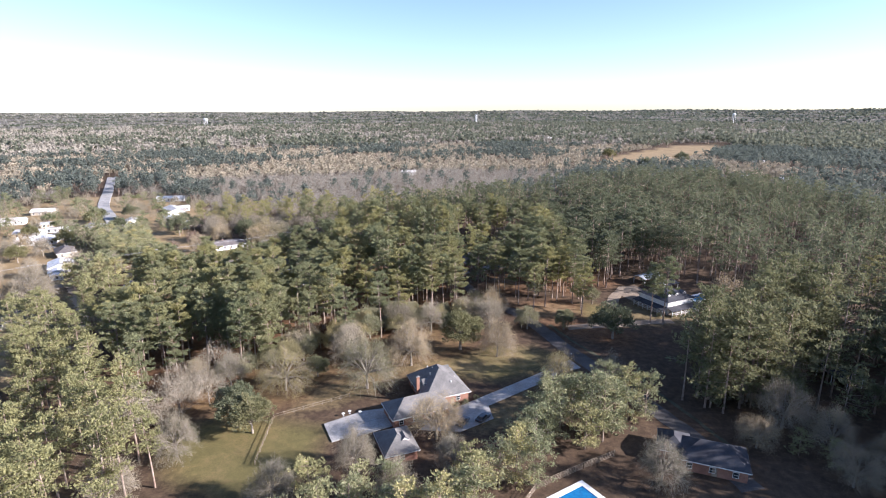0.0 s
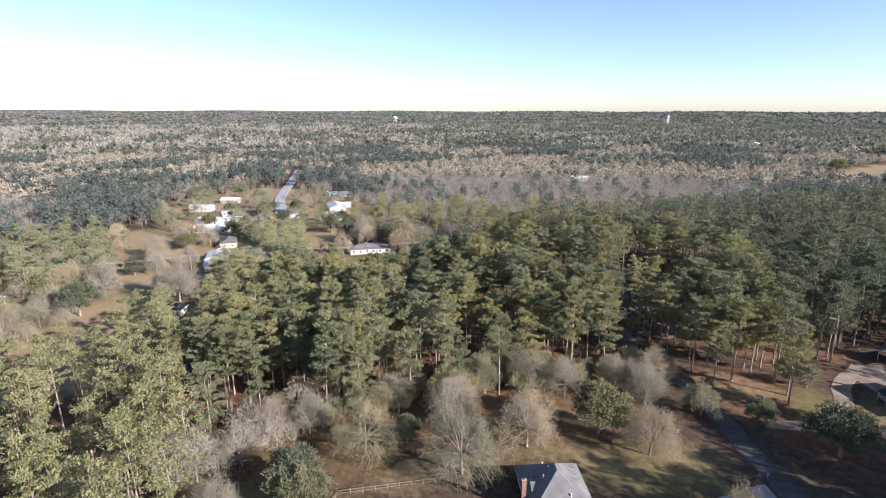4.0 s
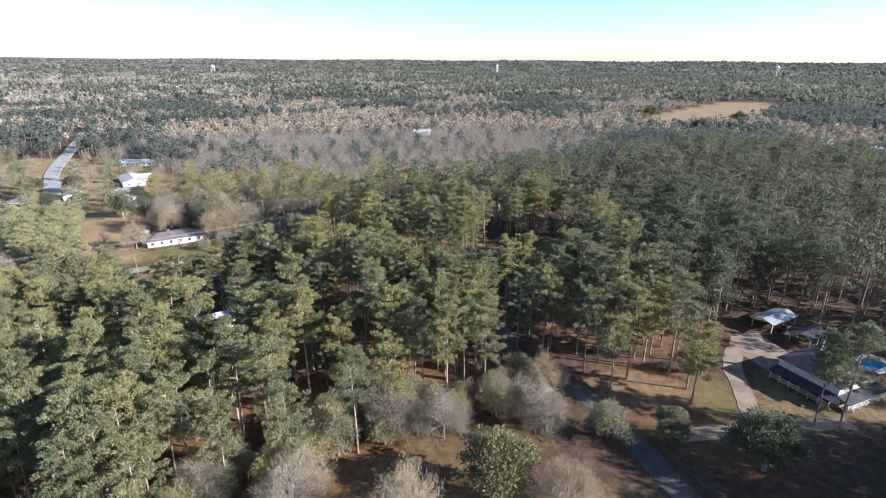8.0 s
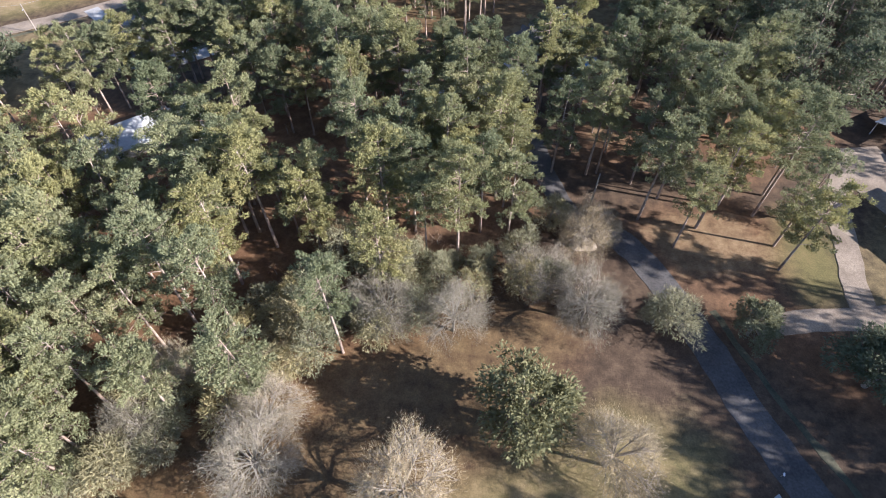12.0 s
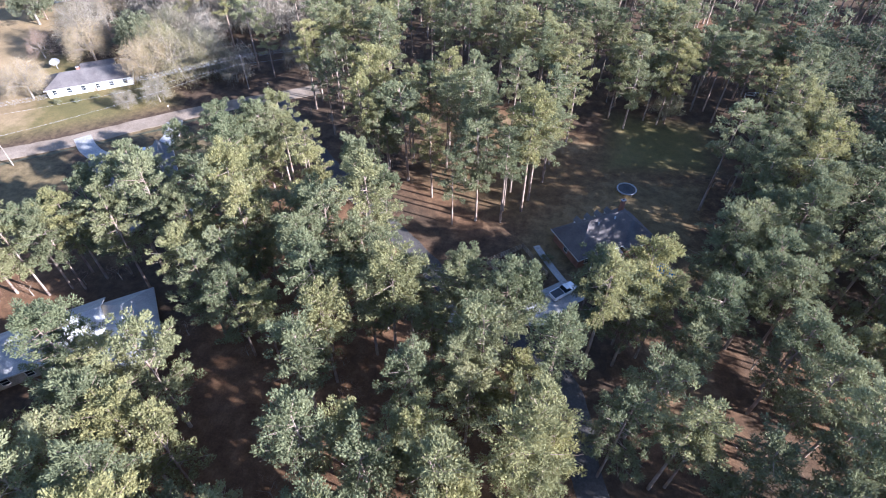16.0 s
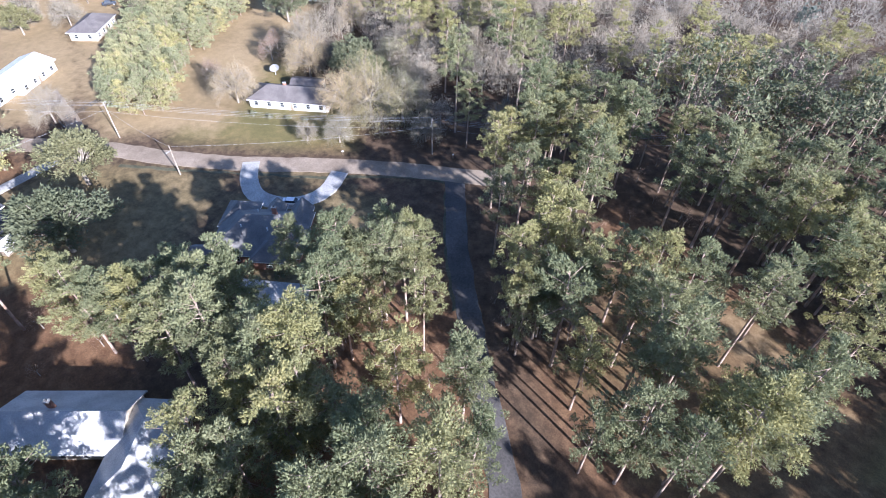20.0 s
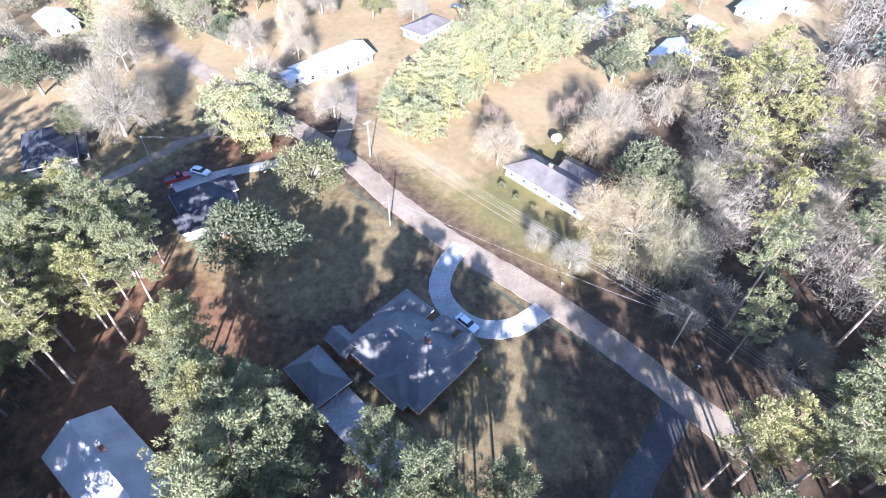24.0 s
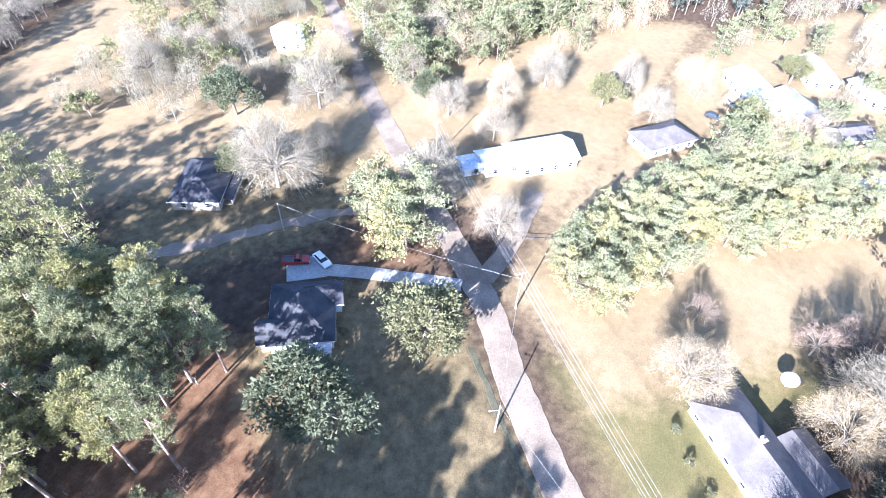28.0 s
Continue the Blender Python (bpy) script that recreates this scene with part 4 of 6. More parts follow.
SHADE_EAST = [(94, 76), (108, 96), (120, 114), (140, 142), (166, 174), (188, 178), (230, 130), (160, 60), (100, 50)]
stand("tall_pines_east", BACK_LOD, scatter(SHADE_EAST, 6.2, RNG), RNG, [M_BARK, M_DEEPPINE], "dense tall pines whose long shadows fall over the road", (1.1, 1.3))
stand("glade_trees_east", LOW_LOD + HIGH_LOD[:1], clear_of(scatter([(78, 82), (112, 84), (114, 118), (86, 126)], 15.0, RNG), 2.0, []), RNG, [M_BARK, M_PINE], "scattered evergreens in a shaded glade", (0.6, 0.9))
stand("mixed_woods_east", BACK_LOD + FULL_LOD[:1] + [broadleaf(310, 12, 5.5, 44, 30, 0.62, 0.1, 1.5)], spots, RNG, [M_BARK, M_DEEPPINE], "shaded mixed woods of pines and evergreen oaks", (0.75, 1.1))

# young full pines
YOUNG = [tree_thing("young_pine", pine(260 + k, h, 0.1, 3.6, 30, 30, 0.46, 1.1, 3, 0.66), M_YOUNG, M_BARK, "young pine, bright green and full to the ground", "pine tree") for k, h in enumerate([12, 11, 13])]
ROW = [(-36, 86), (-24, 97), (-4, 92), (10, 104), (22, 118), (40, 131), (54, 136), (56, 124), (47, 119), (36, 114), (22, 104), (10, 88), (-6, 76), (-34, 74)]
row_spots = clear_of(scatter(ROW, 6.6, RNG), 1.5, [])
GROVE = [(-176, 282), (-158, 279), (-153, 291), (-178, 313), (-190, 343), (-198, 352), (-222, 358), (-228, 334), (-204, 304), (-186, 290)]
grove_spots = clear_of(scatter(GROVE, 4.7, RNG, 0.35), 1.0, [[(-230, 292), (-208, 292), (-208, 314), (-230, 314)]])
side_spots = np.array([(-158, 247), (-166, 252.5), (-172, 247.5), (-170, 243), (-165, 247), (-160, 250.5), (-174, 240), (-163, 244.5), (-168, 239), (-186, 363), (-178, 357)])
plant(YOUNG, [(x, y, RNG.uniform(0.9, 1.15) * (1.2 if x > 24 else 1.0)) for x, y in row_spots] + [(x, y, RNG.uniform(0.68, 0.86)) for x, y in grove_spots] + [(x, y, RNG.uniform(1.1, 1.3)) for x, y in side_spots], "young pines", RNG)

# bare and evergreen broad-leaved trees standing alone
BARES = [tree_thing("bare_tree", bare(400 + k, 12.6, 0.49, 22, 13500, 0.04, 17, -0.3, 0.055), M_TWIG, M_GREYBARK, "leafless pale grey tree with a round twiggy crown", "tree") for k in range(4)]
BUDDING = [tree_thing("budding_tree", bare(440 + k, 12.6, 0.52, 22, 13500, 0.042, 17, -0.35, 0.052), M_OLIVETWIG, M_GREYBARK, "broad round tree with budding olive-tan twigs", "tree") for k in range(2)]
plant(BUDDING, [(-46.5, 142.5, 1.15), (-22.5, 142.5, 1.3), (-109, 326, 1.55), (32.5, 137, 1.1), (-102, 331, 1.2), (-120, 345, 1.1)], "budding trees", RNG)
BARE_SPOTS = [(-228, 258, 1.0), (-242, 268, 1.1), (-216, 244, 0.9), (-246, 292, 1.0), (-232, 300, 0.9), (-254, 312, 1.0), (-31, 160, 1.1), (-10.5, 157, 1.25), (17.5, 163, 1.05), (17, 187, 1.05), (-49, 164, 0.8), (47, 139, 0.95),
              (-4.7, 184, 0.95), (-16, 185, 1.0), (-64, 146, 0.9), (-72, 142, 0.9), (24, 206, 0.5), (9.4, 193, 0.9), (19, 203, 0.9), (-48, 172, 0.9), (-31, 167, 0.9),
              (-144, 306.8, 1.0), (-113.5, 321.5, 1.2), (-172, 214, 1.6), (-146, 336.5, 1.4), (-140, 330.5, 1.1), (-82, 121, 1.0), (-94, 126, 1.0),
              (-108, 366, 1.2), (-155, 363, 1.0), (-132, 369, 1.0), (-104, 360, 1.1), (-90, 327, 0.7), (-114, 307, 0.5), (-107, 312, 0.65), (-172, 268, 0.9), (-205, 155, 1.2), (-222, 162, 1.0), (-226, 205, 1.2),
              (-208, 208, 1.3), (-186, 219, 0.9), (-170, 398, 1.0), (2, 104, 0.8), (-20, 105, 0.9), (47, 100, 0.9), (86, 121, 1.1), (82.4, 133, 0.9), (92, 112, 0.9), (101, 105, 0.8), (88, 99, 0.85), (75, 113, 0.7), (96, 140, 1.1), (112.7, 202.7, 1.25), (146, 217.8, 1.1), (-70, 96, 1.0), (-64, 112, 0.9), (-36, 96, 0.8), (-2, 117, 1.05), (-10, 94, 0.9),
              (-178, 250, 1.3), (-208, 259, 0.9), (-118, 394, 1.2), (-100, 385, 1.2), (-75, 340, 0.9), (-69, 359, 1.0), (-128, 368, 0.9), (-232, 226, 1.1), (-150, 412, 1.2)]
plant(BARES, BARE_SPOTS, "leafless trees", RNG)
RUST = tree_thing("rusty_tree", bare(431, 9, 0.4, 16, 3000), M_TWIGB, M_GREYBARK, "narrow leafless tree with rusty brown twigs", "tree")
plant([RUST], [(-160, 309.5, 0.9), (-158, 330, 1.0), (-163, 336, 0.9), (-234, 342, 1.0), (-212, 345, 0.9)], "rusty leafless trees", RNG)
OAKS = [tree_thing("evergreen_oak", broadleaf(500 + k, 11, 5.2, 120, 64, 0.4, 0.04, 1.15, 0.66), M_OAK, M_GREYBARK, "dense dark green evergreen tree with a rounded crown", "tree") for k in range(3)]
OAK_SPOTS = [(-226, 366, 1.1), (-258, 388, 1.2), (-240, 406, 1.3), (-272, 344, 1.0), (-222, 236, 1.0), (-236, 286, 1.1), (-262, 400, 1.2), (5.5, 168.5, 1.5), (44.5, 185.5, 0.85), (60, 177, 1.4), (-39, 150.5, 0.75), (-54, 124, 1.3), (-49, 121, 1.1), (-139, 261, 1.55), (-119.5, 248.2, 1.65), (-127, 336.5, 1.5), (-178, 353, 1.4), (-197, 187.5, 1.5), (-173, 203.5, 1.0), (-166, 399, 1.2), (-119.5, 338, 1.2), (267, 710, 1.9), (346, 787, 2.1), (268, 880, 2.0), (-176, 371, 1.0), (-192, 392, 0.9), (-236, 326, 1.1)]
plant(OAKS, OAK_SPOTS, "evergreen broad-leaved trees", RNG)

# thin-leaved trees and brush along the edge of the woods
BRUSH = [tree_thing("brush_tree", broadleaf(540 + k, 8.5, 4.0, 60, 60, 0.5, 0.0, 1.2, 0.22), M_THICK, M_GREYBARK, "small olive-brown tree with thin winter leaves", "tree") for k in range(3)]
EDGE = [(-72, 150), (-56, 162), (-50, 176), (-38, 188), (-24, 202), (-12, 197), (0, 197), (10, 201), (14, 193), (-2, 189), (-16, 181), (-30, 174), (-40, 166), (-50, 156), (-64, 146)]
edge_spots = np.concatenate([scatter(EDGE, 5.6, RNG), np.array([(29, 187), (31, 186), (13, 208), (40, 222), (-90, 140), (-82, 132), (-76, 150), (62, 212), (-118, 342), (35, 326), (28, 332)])])
plant(BRUSH, [(x, y, RNG.uniform(0.7, 1.3)) for x, y in edge_spots], "brush along the woods", RNG)

# ---------------------------------------------------------------- woods out to the horizon
def ring(r0, r1, gap, a0, a1):
    """Spots in a ring round (0, 150) between two headings, degrees from north to the east."""
    big = [(-r1, 150 - r1), (r1, 150 - r1), (r1, 150 + r1), (-r1, 150 + r1)]
    s = scatter(big, gap, RNG, 0.5)
    d = s - np.array([0, 150])
    r, a = np.hypot(d[:, 0], d[:, 1]), np.degrees(np.arctan2(d[:, 0], d[:, 1]))
    return s[(r > r0) & (r < r1) & (a > a0) & (a < a1)]


BARE_WOODS = [[(-130, 140), (-200, 60), (-420, 60), (-380, 200), (-260, 180)], [(-160, 352), (-75, 333), (-62, 353), (-40, 375), (-4, 405), (40, 433), (20, 468), (-64, 402), (-140, 420), (-170, 400)], [(-140, 420), (-225, 520), (-310, 750), (-240, 830), (-100, 930), (-60, 760), (80, 770), (220, 860), (200, 720), (110, 560), (60, 505), (20, 468), (-64, 402)]]
DARK_EAST = [(400, 780), (560, 1240), (900, 1300), (900, 900), (500, 700)]
UNDER = np.concatenate([clear_of(scatter(p, 9.0, RNG), 1.5) for p in PINE_BLOCKS + REST_BLOCKS[:1]])
USED = [PINE_BLOCKS[0], PINE_BLOCKS[1], REST_BLOCKS[0], SW_BLOCK, EAST, ROW]


def mottle(s, scale, shift):
    return np.array([noise.noise((x / scale + shift, y / scale, shift)) for x, y in s])


def far_pine(seed, tris, size):
    """A far evergreen: a rounded, lumpy crown over a bare stem."""
    rng = np.random.default_rng(seed)
    d = unit(rng, tris)
    a = np.arctan2(d[:, 1], d[:, 0])
    lump = 1 + 0.2 * np.sin(3 * a + seed) + 0.15 * np.sin(5 * d[:, 2] + 2 * a + seed)
    c = np.array([0, 0, 12.6]) + d * (rng.uniform(0.4, 1.0, tris) * lump)[:, None] * np.array([4.6, 4.6, 6.6])
    return tube([(0, 0, 0), (0, 0, 12)], [0.25, 0.15], 3), spikes(rng, c, 1, 0.4, size, size * 0.75, 0.2, None, 0.5)


def far_bare(seed, tris, size, h=13):
    rng = np.random.default_rng(seed)
    a, e = rng.uniform(0, 2 * np.pi, tris), rng.uniform(0.0, 1.45, tris)
    d = np.stack([np.cos(a) * np.cos(e), np.sin(a) * np.cos(e), np.sin(e)], axis=1)
    c = np.array([0, 0, h * 0.38]) + d * rng.uniform(0.35, 1.0, (tris, 1)) * np.array([5.0, 5.0, h * 0.55])
    return tube([(0, 0, 0), (0, 0, h * 0.5)], [0.2, 0.12], 3), spikes(rng, c, 1, 0.4, size * 0.8, size * 0.5, 0.25, d)


def split_woods(s, shift):
    """Evergreen and bare spots of mixed woods, in drifts."""
    m = mottle(s, 95.0, shift) + 0.35 * mottle(s, 30.0, shift + 5)
    bare_here = m + RNG.normal(0, 0.2, len(s)) - 0.00018 * s[:, 0] > 0.02 - 0.00006 * np.hypot(s[:, 0], s[:, 1])
    for p in BARE_WOODS:
        bare_here |= inside(s[:, 0], s[:, 1], p) & (RNG.uniform(0, 1, len(s)) < (0.9 if len(p) > 11 else 0.62))
    bare_here &= ~inside(s[:, 0], s[:, 1], DARK_EAST)
    return s[~bare_here], s[bare_here]


WEST_KNOWN = [(-262, 150), (-130, 140), (-95, 190), (-60, 300), (-74, 322), (-100, 330), (-135, 352), (-165, 352), (-200, 405), (-225, 400), (-245, 330), (-262, 250)]
far_open = OPEN + USED + [GROVE, WEST_KNOWN]


def fan_bare(seed, h=12.5, reach=5.2, limbs=7, twigs=1500, size=1.1, width=0.08):
    """A leafless tree of the woods: a few limbs and a dome of fine twigs that fan out from the fork."""
    rng = np.random.default_rng(seed)
    wood = [tube([(0, 0, 0), (0, 0, h * 0.3)], [0.2, 0.14], 4)]
    fork = np.array([0, 0, h * 0.3])
    for k in range(limbs):
        a, e = 2.4 * k, rng.uniform(0.25, 1.3)
        wood.append(tube([fork, fork + np.array([math.cos(a) * math.cos(e) * reach, math.sin(a) * math.cos(e) * reach, math.sin(e) * h * 0.6]) * 0.75], [0.06, 0.02], 3))
    a, e = rng.uniform(0, 2 * np.pi, twigs), np.arcsin(rng.uniform(-0.12, 1.0, twigs))
    lump = 1 + 0.16 * np.sin(3 * a + seed) + 0.12 * np.sin(5 * a + 2 * seed)
    d = np.stack([np.cos(a) * np.cos(e) * reach * lump, np.sin(a) * np.cos(e) * reach * lump, np.sin(e) * h * 0.62 * lump], axis=1)
    c = fork + d * rng.uniform(0.35, 0.95, (twigs, 1)) ** 0.7
    way = d / np.linalg.norm(d, axis=1)[:, None]
    return joined(wood), spikes(rng, c, 1, 0.25, size, width, 0.15, way * 1.3)


HI_BARE = [fan_bare(460 + k) for k in range(5)]
stand("undergrowth", [fan_bare(750 + k, 9, 3.6, 3, 130, 1.3, 0.06) for k in range(3)], UNDER, RNG, [M_GREYBARK, M_TWIGB], "brown leafless undergrowth beneath the pines", (0.35, 0.7))
s = clear_of(ring(60, 300, 8.0, -118, 75), 2.5, far_open)
NEAR_ZONE = [(-100, 180), (-60, 312), (-104, 346), (-60, 374), (70, 352), (125, 250), (140, 200), (60, 150)]     # settled by single trees
s = s[~inside(s[:, 0], s[:, 1], NEAR_ZONE)]
green, grey = split_woods(s, 0.4)
stand("evergreen_woods_close", PINE_LOD + FULL_LOD, green, RNG, [M_BARK, M_PINE], "evergreen trees of the mixed woods", (0.6, 0.95))
stand("leafless_woods_close", HI_BARE, grey, RNG, [M_GREYBARK, M_LITTWIG], "leafless pale trees of the mixed woods", (0.7, 1.2))
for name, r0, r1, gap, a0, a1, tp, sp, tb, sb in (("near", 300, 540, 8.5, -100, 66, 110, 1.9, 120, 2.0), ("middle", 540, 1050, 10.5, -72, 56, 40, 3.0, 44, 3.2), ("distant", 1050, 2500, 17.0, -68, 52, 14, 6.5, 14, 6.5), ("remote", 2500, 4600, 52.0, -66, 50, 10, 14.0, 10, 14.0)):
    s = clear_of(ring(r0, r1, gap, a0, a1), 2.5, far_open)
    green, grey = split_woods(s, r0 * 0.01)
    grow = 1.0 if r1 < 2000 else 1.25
    # these evergreens carry painted-in haze in their needle colour
    stand("evergreen_woods_" + name, [far_pine(600 + k, tp, sp) for k in range(4)], green, RNG, [M_BARK, M_HAZEPINE], "evergreen trees of the mixed woods", (0.6 * grow, 1.0 * grow), 0.55 if r0 > 2000 else 1.0)
    stand("leafless_woods_" + name, ([fan_bare(700 + k, 12.5, 5.2, 2, 240, 1.6, 0.17) for k in range(4)] if name == "near" else [far_bare(700 + k, tb, sb) for k in range(4)]), grey, RNG, [M_GREYBARK, M_FARTWIG], "leafless grey-brown trees of the mixed woods", (0.65 * grow, 1.1 * grow), 0.55 if r0 > 2000 else 1.0)

# scattered trees of the open land to the west
WEST_TREES = [([(-212, 200), (-250, 182), (-330, 190), (-345, 262), (-300, 268), (-235, 240)], 7.0, 0.35), ([(-180, 140), (-262, 118), (-310, 165), (-268, 182), (-222, 200), (-190, 186)], 8.5, 0.7), ([(-240, 222), (-300, 180), (-345, 260), (-310, 310), (-262, 270)], 9.0, 0.5), ([(-205, 300), (-245, 300), (-300, 320), (-380, 420), (-360, 520), (-290, 520), (-215, 470), (-190, 390)], 15.0, 0.5), ([(-232, 310), (-205, 320), (-215, 345), (-240, 350)], 10.0, 0.5)]
for k, (poly, gap, share) in enumerate(WEST_TREES):
    s = clear_of(scatter(poly, gap, RNG, 0.5), 3.0, [])
    for hx, hy in ((-243, 180), (-258, 331), (-278, 352), (-322, 392), (-326, 432), (-221, 303), (-222, 436), (-207, 402), (-254, 498)):
        s = s[np.hypot(s[:, 0] - hx, s[:, 1] - hy) > 13]
    pick = RNG.uniform(0, 1, len(s)) < share
    stand("leafless_trees_west", HI_BARE, s[pick], RNG, [M_GREYBARK, M_TWIG], "leafless trees scattered over dry grass", (0.6, 1.05))
    stand("evergreen_trees_west", FULL_LOD + [broadleaf(320, 10, 5.0, 34, 20, 0.95)], s[~pick], RNG, [M_BARK, M_PINE], "evergreen trees scattered over dry grass", (0.6, 1.15))

# ---------------------------------------------------------------- houses
def hip_arrays(L, W, eave, rise, over, thick, gable=False):
    """A hipped or gabled roof over L x W, centred, ridge along x."""
    a, b = L / 2 + over, W / 2 + over
    r = a if gable else max(a - b, 0.2)
    top = eave + rise
    v = [(-a, -b, eave), (a, -b, eave), (a, b, eave), (-a, b, eave), (-r, 0, top), (r, 0, top)]
    v += [(x, y, z - thick) for x, y, z in v]
    f = [(0, 1, 5, 4), (2, 3, 4, 5), (1, 2, 5), (3, 0, 4)]
    g = [tuple(reversed([k + 6 for k in q])) for q in f]
    rim = [(0, 6, 7, 1), (1, 7, 8, 2), (2, 8, 9, 3), (3, 9, 6, 0)]
    if gable:
        f, g = f[:2], g[:2]
        rim = [(0, 6, 7, 1), (2, 8, 9, 3), (1, 7, 11, 5), (5, 11, 8, 2), (3, 9, 10, 4), (4, 10, 6, 0)]
    return v, f + g + rim


def wall_arrays(L, W, h, gable_rise=0.0):
    a, b = L / 2, W / 2
    v = [(-a, -b, -0.4), (a, -b, -0.4), (a, b, -0.4), (-a, b, -0.4), (-a, -b, h), (a, -b, h), (a, b, h), (-a, b, h)]
    f = [(0, 1, 5, 4), (1, 2, 6, 5), (2, 3, 7, 6), (3, 0, 4, 7), (3, 2, 1, 0)]
    if gable_rise:
        v += [(-a, 0, h + gable_rise), (a, 0, h + gable_rise)]
        f += [(5, 6, 9), (7, 4, 8)]
    else:
        f.append((4, 5, 6, 7))
    return v, f


def block(parent, x, y, turn, L, W, eave, rise, roof_mat, wall_mat, gable=False, over=0.6, names=("wall", "roof"), windows=True, rng=None):
    """One wing of a house: walls, roof with eaves, windows with frame and pane."""
    m = pose(x, y, 0, 0, 0, turn)
    v, f = wall_arrays(L, W, eave - 0.1, rise * W / (W + 2 * over) if gable else 0.0)
    wall = link(names[0], v, f, wall_mat, parent)
    wall.matrix_basis = m
    v, f = hip_arrays(L, W, eave, rise, over, 0.22, gable)
    roof = link(names[1], v, f, roof_mat, parent)
    roof.matrix_basis = m
    trim = link("fascia", *fascia_arrays(L, W, eave, over, gable), M_WHITE, parent)
    trim.matrix_basis = m
    if windows:
        for side, length, off in ((0, L, -W / 2), (1, L, W / 2)):
            n = max(1, int(length / 3.6))
            for k in range(n):
                px = -length / 2 + length * (k + 0.5) / n
                window(parent, m @ pose(px, off, 1.5, 0, 0, 180 if side else 0))
        for side, off in ((0, L / 2), (1, -L / 2)):
            n = max(1, int(W / 4.5))
            for k in range(n):
                py = -W / 2 + W * (k + 0.5) / n
                window(parent, m @ pose(off, py, 1.5, 0, 0, -90 if side else 90))
    return roof


def fascia_arrays(L, W, eave, over, gable):
    """Pale boards under the roof's edge."""
    a, b = L / 2 + over + 0.02, W / 2 + over + 0.02
    v, f = [], []

    def bar(x0, y0, x1, y1):
        k = len(v)
        for x, y in ((x0, y0), (x1, y0), (x1, y1), (x0, y1)):
            v.append((x, y, eave - 0.26))
        for x, y in ((x0, y0), (x1, y0), (x1, y1), (x0, y1)):
            v.append((x, y, eave - 0.03))
        f.extend([(k, k + 3, k + 2, k + 1), (k + 4, k + 5, k + 6, k + 7), (k, k + 1, k + 5, k + 4), (k + 1, k + 2, k + 6, k + 5), (k + 2, k + 3, k + 7, k + 6), (k + 3, k, k + 4, k + 7)])
    bar(-a, -b, a, -b + 0.06)
    bar(-a, b - 0.06, a, b)
    if not gable:
        bar(-a, -b, -a + 0.06, b)
        bar(a - 0.06, -b, a, b)
    return v, f


WINDOW = {}


def window(parent, m, w=1.1, h=1.3):
    key = (w, h)
    if key not in WINDOW:
        v, f = [], []
        for x0, z0, x1, z1 in ((-w / 2 - 0.08, -h / 2 - 0.08, w / 2 + 0.08, -h / 2), (-w / 2 - 0.08, h / 2, w / 2 + 0.08, h / 2 + 0.08), (-w / 2 - 0.08, -h / 2, -w / 2, h / 2), (w / 2, -h / 2, w / 2 + 0.08, h / 2), (-w / 2, -0.03, w / 2, 0.03)):
            k = len(v)
            for y in (-0.07, 0.02):
                v += [(x0, y, z0), (x1, y, z0), (x1, y, z1), (x0, y, z1)]
            f += [(k, k + 1, k + 2, k + 3), (k + 7, k + 6, k + 5, k + 4), (k, k + 4, k + 5, k + 1), (k + 1, k + 5, k + 6, k + 2), (k + 2, k + 6, k + 7, k + 3), (k + 3, k + 7, k + 4, k)]
        fm = bpy.data.meshes.new("window")
        fm.from_pydata(v, [], f)
        fm.materials.append(M_WHITE)
        pm = bpy.data.meshes.new("pane")
        pm.from_pydata([(-w / 2, -0.03, -h / 2), (w / 2, -0.03, -h / 2), (w / 2, -0.03, h / 2), (-w / 2, -0.03, h / 2), (-w / 2, -0.01, -h / 2), (w / 2, -0.01, -h / 2), (w / 2, -0.01, h / 2), (-w / 2, -0.01, h / 2)], [], [(0, 1, 2, 3), (7, 6, 5, 4), (0, 4, 5, 1), (1, 5, 6, 2), (2, 6, 7, 3), (3, 7, 4, 0)])
        pm.materials.append(M_GLASS)
        WINDOW[key] = (fm, pm)
    fm, pm = WINDOW[key]
    fr = new("window", fm)
    fr.parent, fr.matrix_basis = parent, m
    pane = new("pane", pm)
    pane.parent = fr


def house(x, y, turn, label, blocks, name="house"):
    h = empty(name, x, y, gz(x, y), turn, label=label, category="house")
    for b in blocks:
        block(h, *b[:9], **(b[9] if len(b) > 9 else {}))
    return h


def in_frame(h, x, y):
    """A place of the world in a house's own frame."""
    v = h.matrix_basis.inverted() @ Vector((x, y, 0))
    return v.x, v.y


def chimney(parent, x, y, z0, z1, mat=None, w=0.9, d=0.6):
    c = part("chimney", box_bm(x - w / 2, y - d / 2, z0, x + w / 2, y + d / 2, z1, 0.03), mat or M_BRICK, parent, "brick chimney")
    part("chimney_cap", box_bm(x - w / 2 - 0.08, y - d / 2 - 0.08, z1, x + w / 2 + 0.08, y + d / 2 + 0.08, z1 + 0.12, 0.02), M_CONCRETE, c)
    part("flue", cyl_bm(0.14, 0.13, z1 + 0.12, z1 + 0.45, 10, x, y), M_DARKMETAL, c)


def vent(parent, x, y, z):
    part("roof_vent", cyl_bm(0.16, 0.14, z - 0.3, z + 0.35, 8, x, y), M_WHITE, parent, "white roof vent")


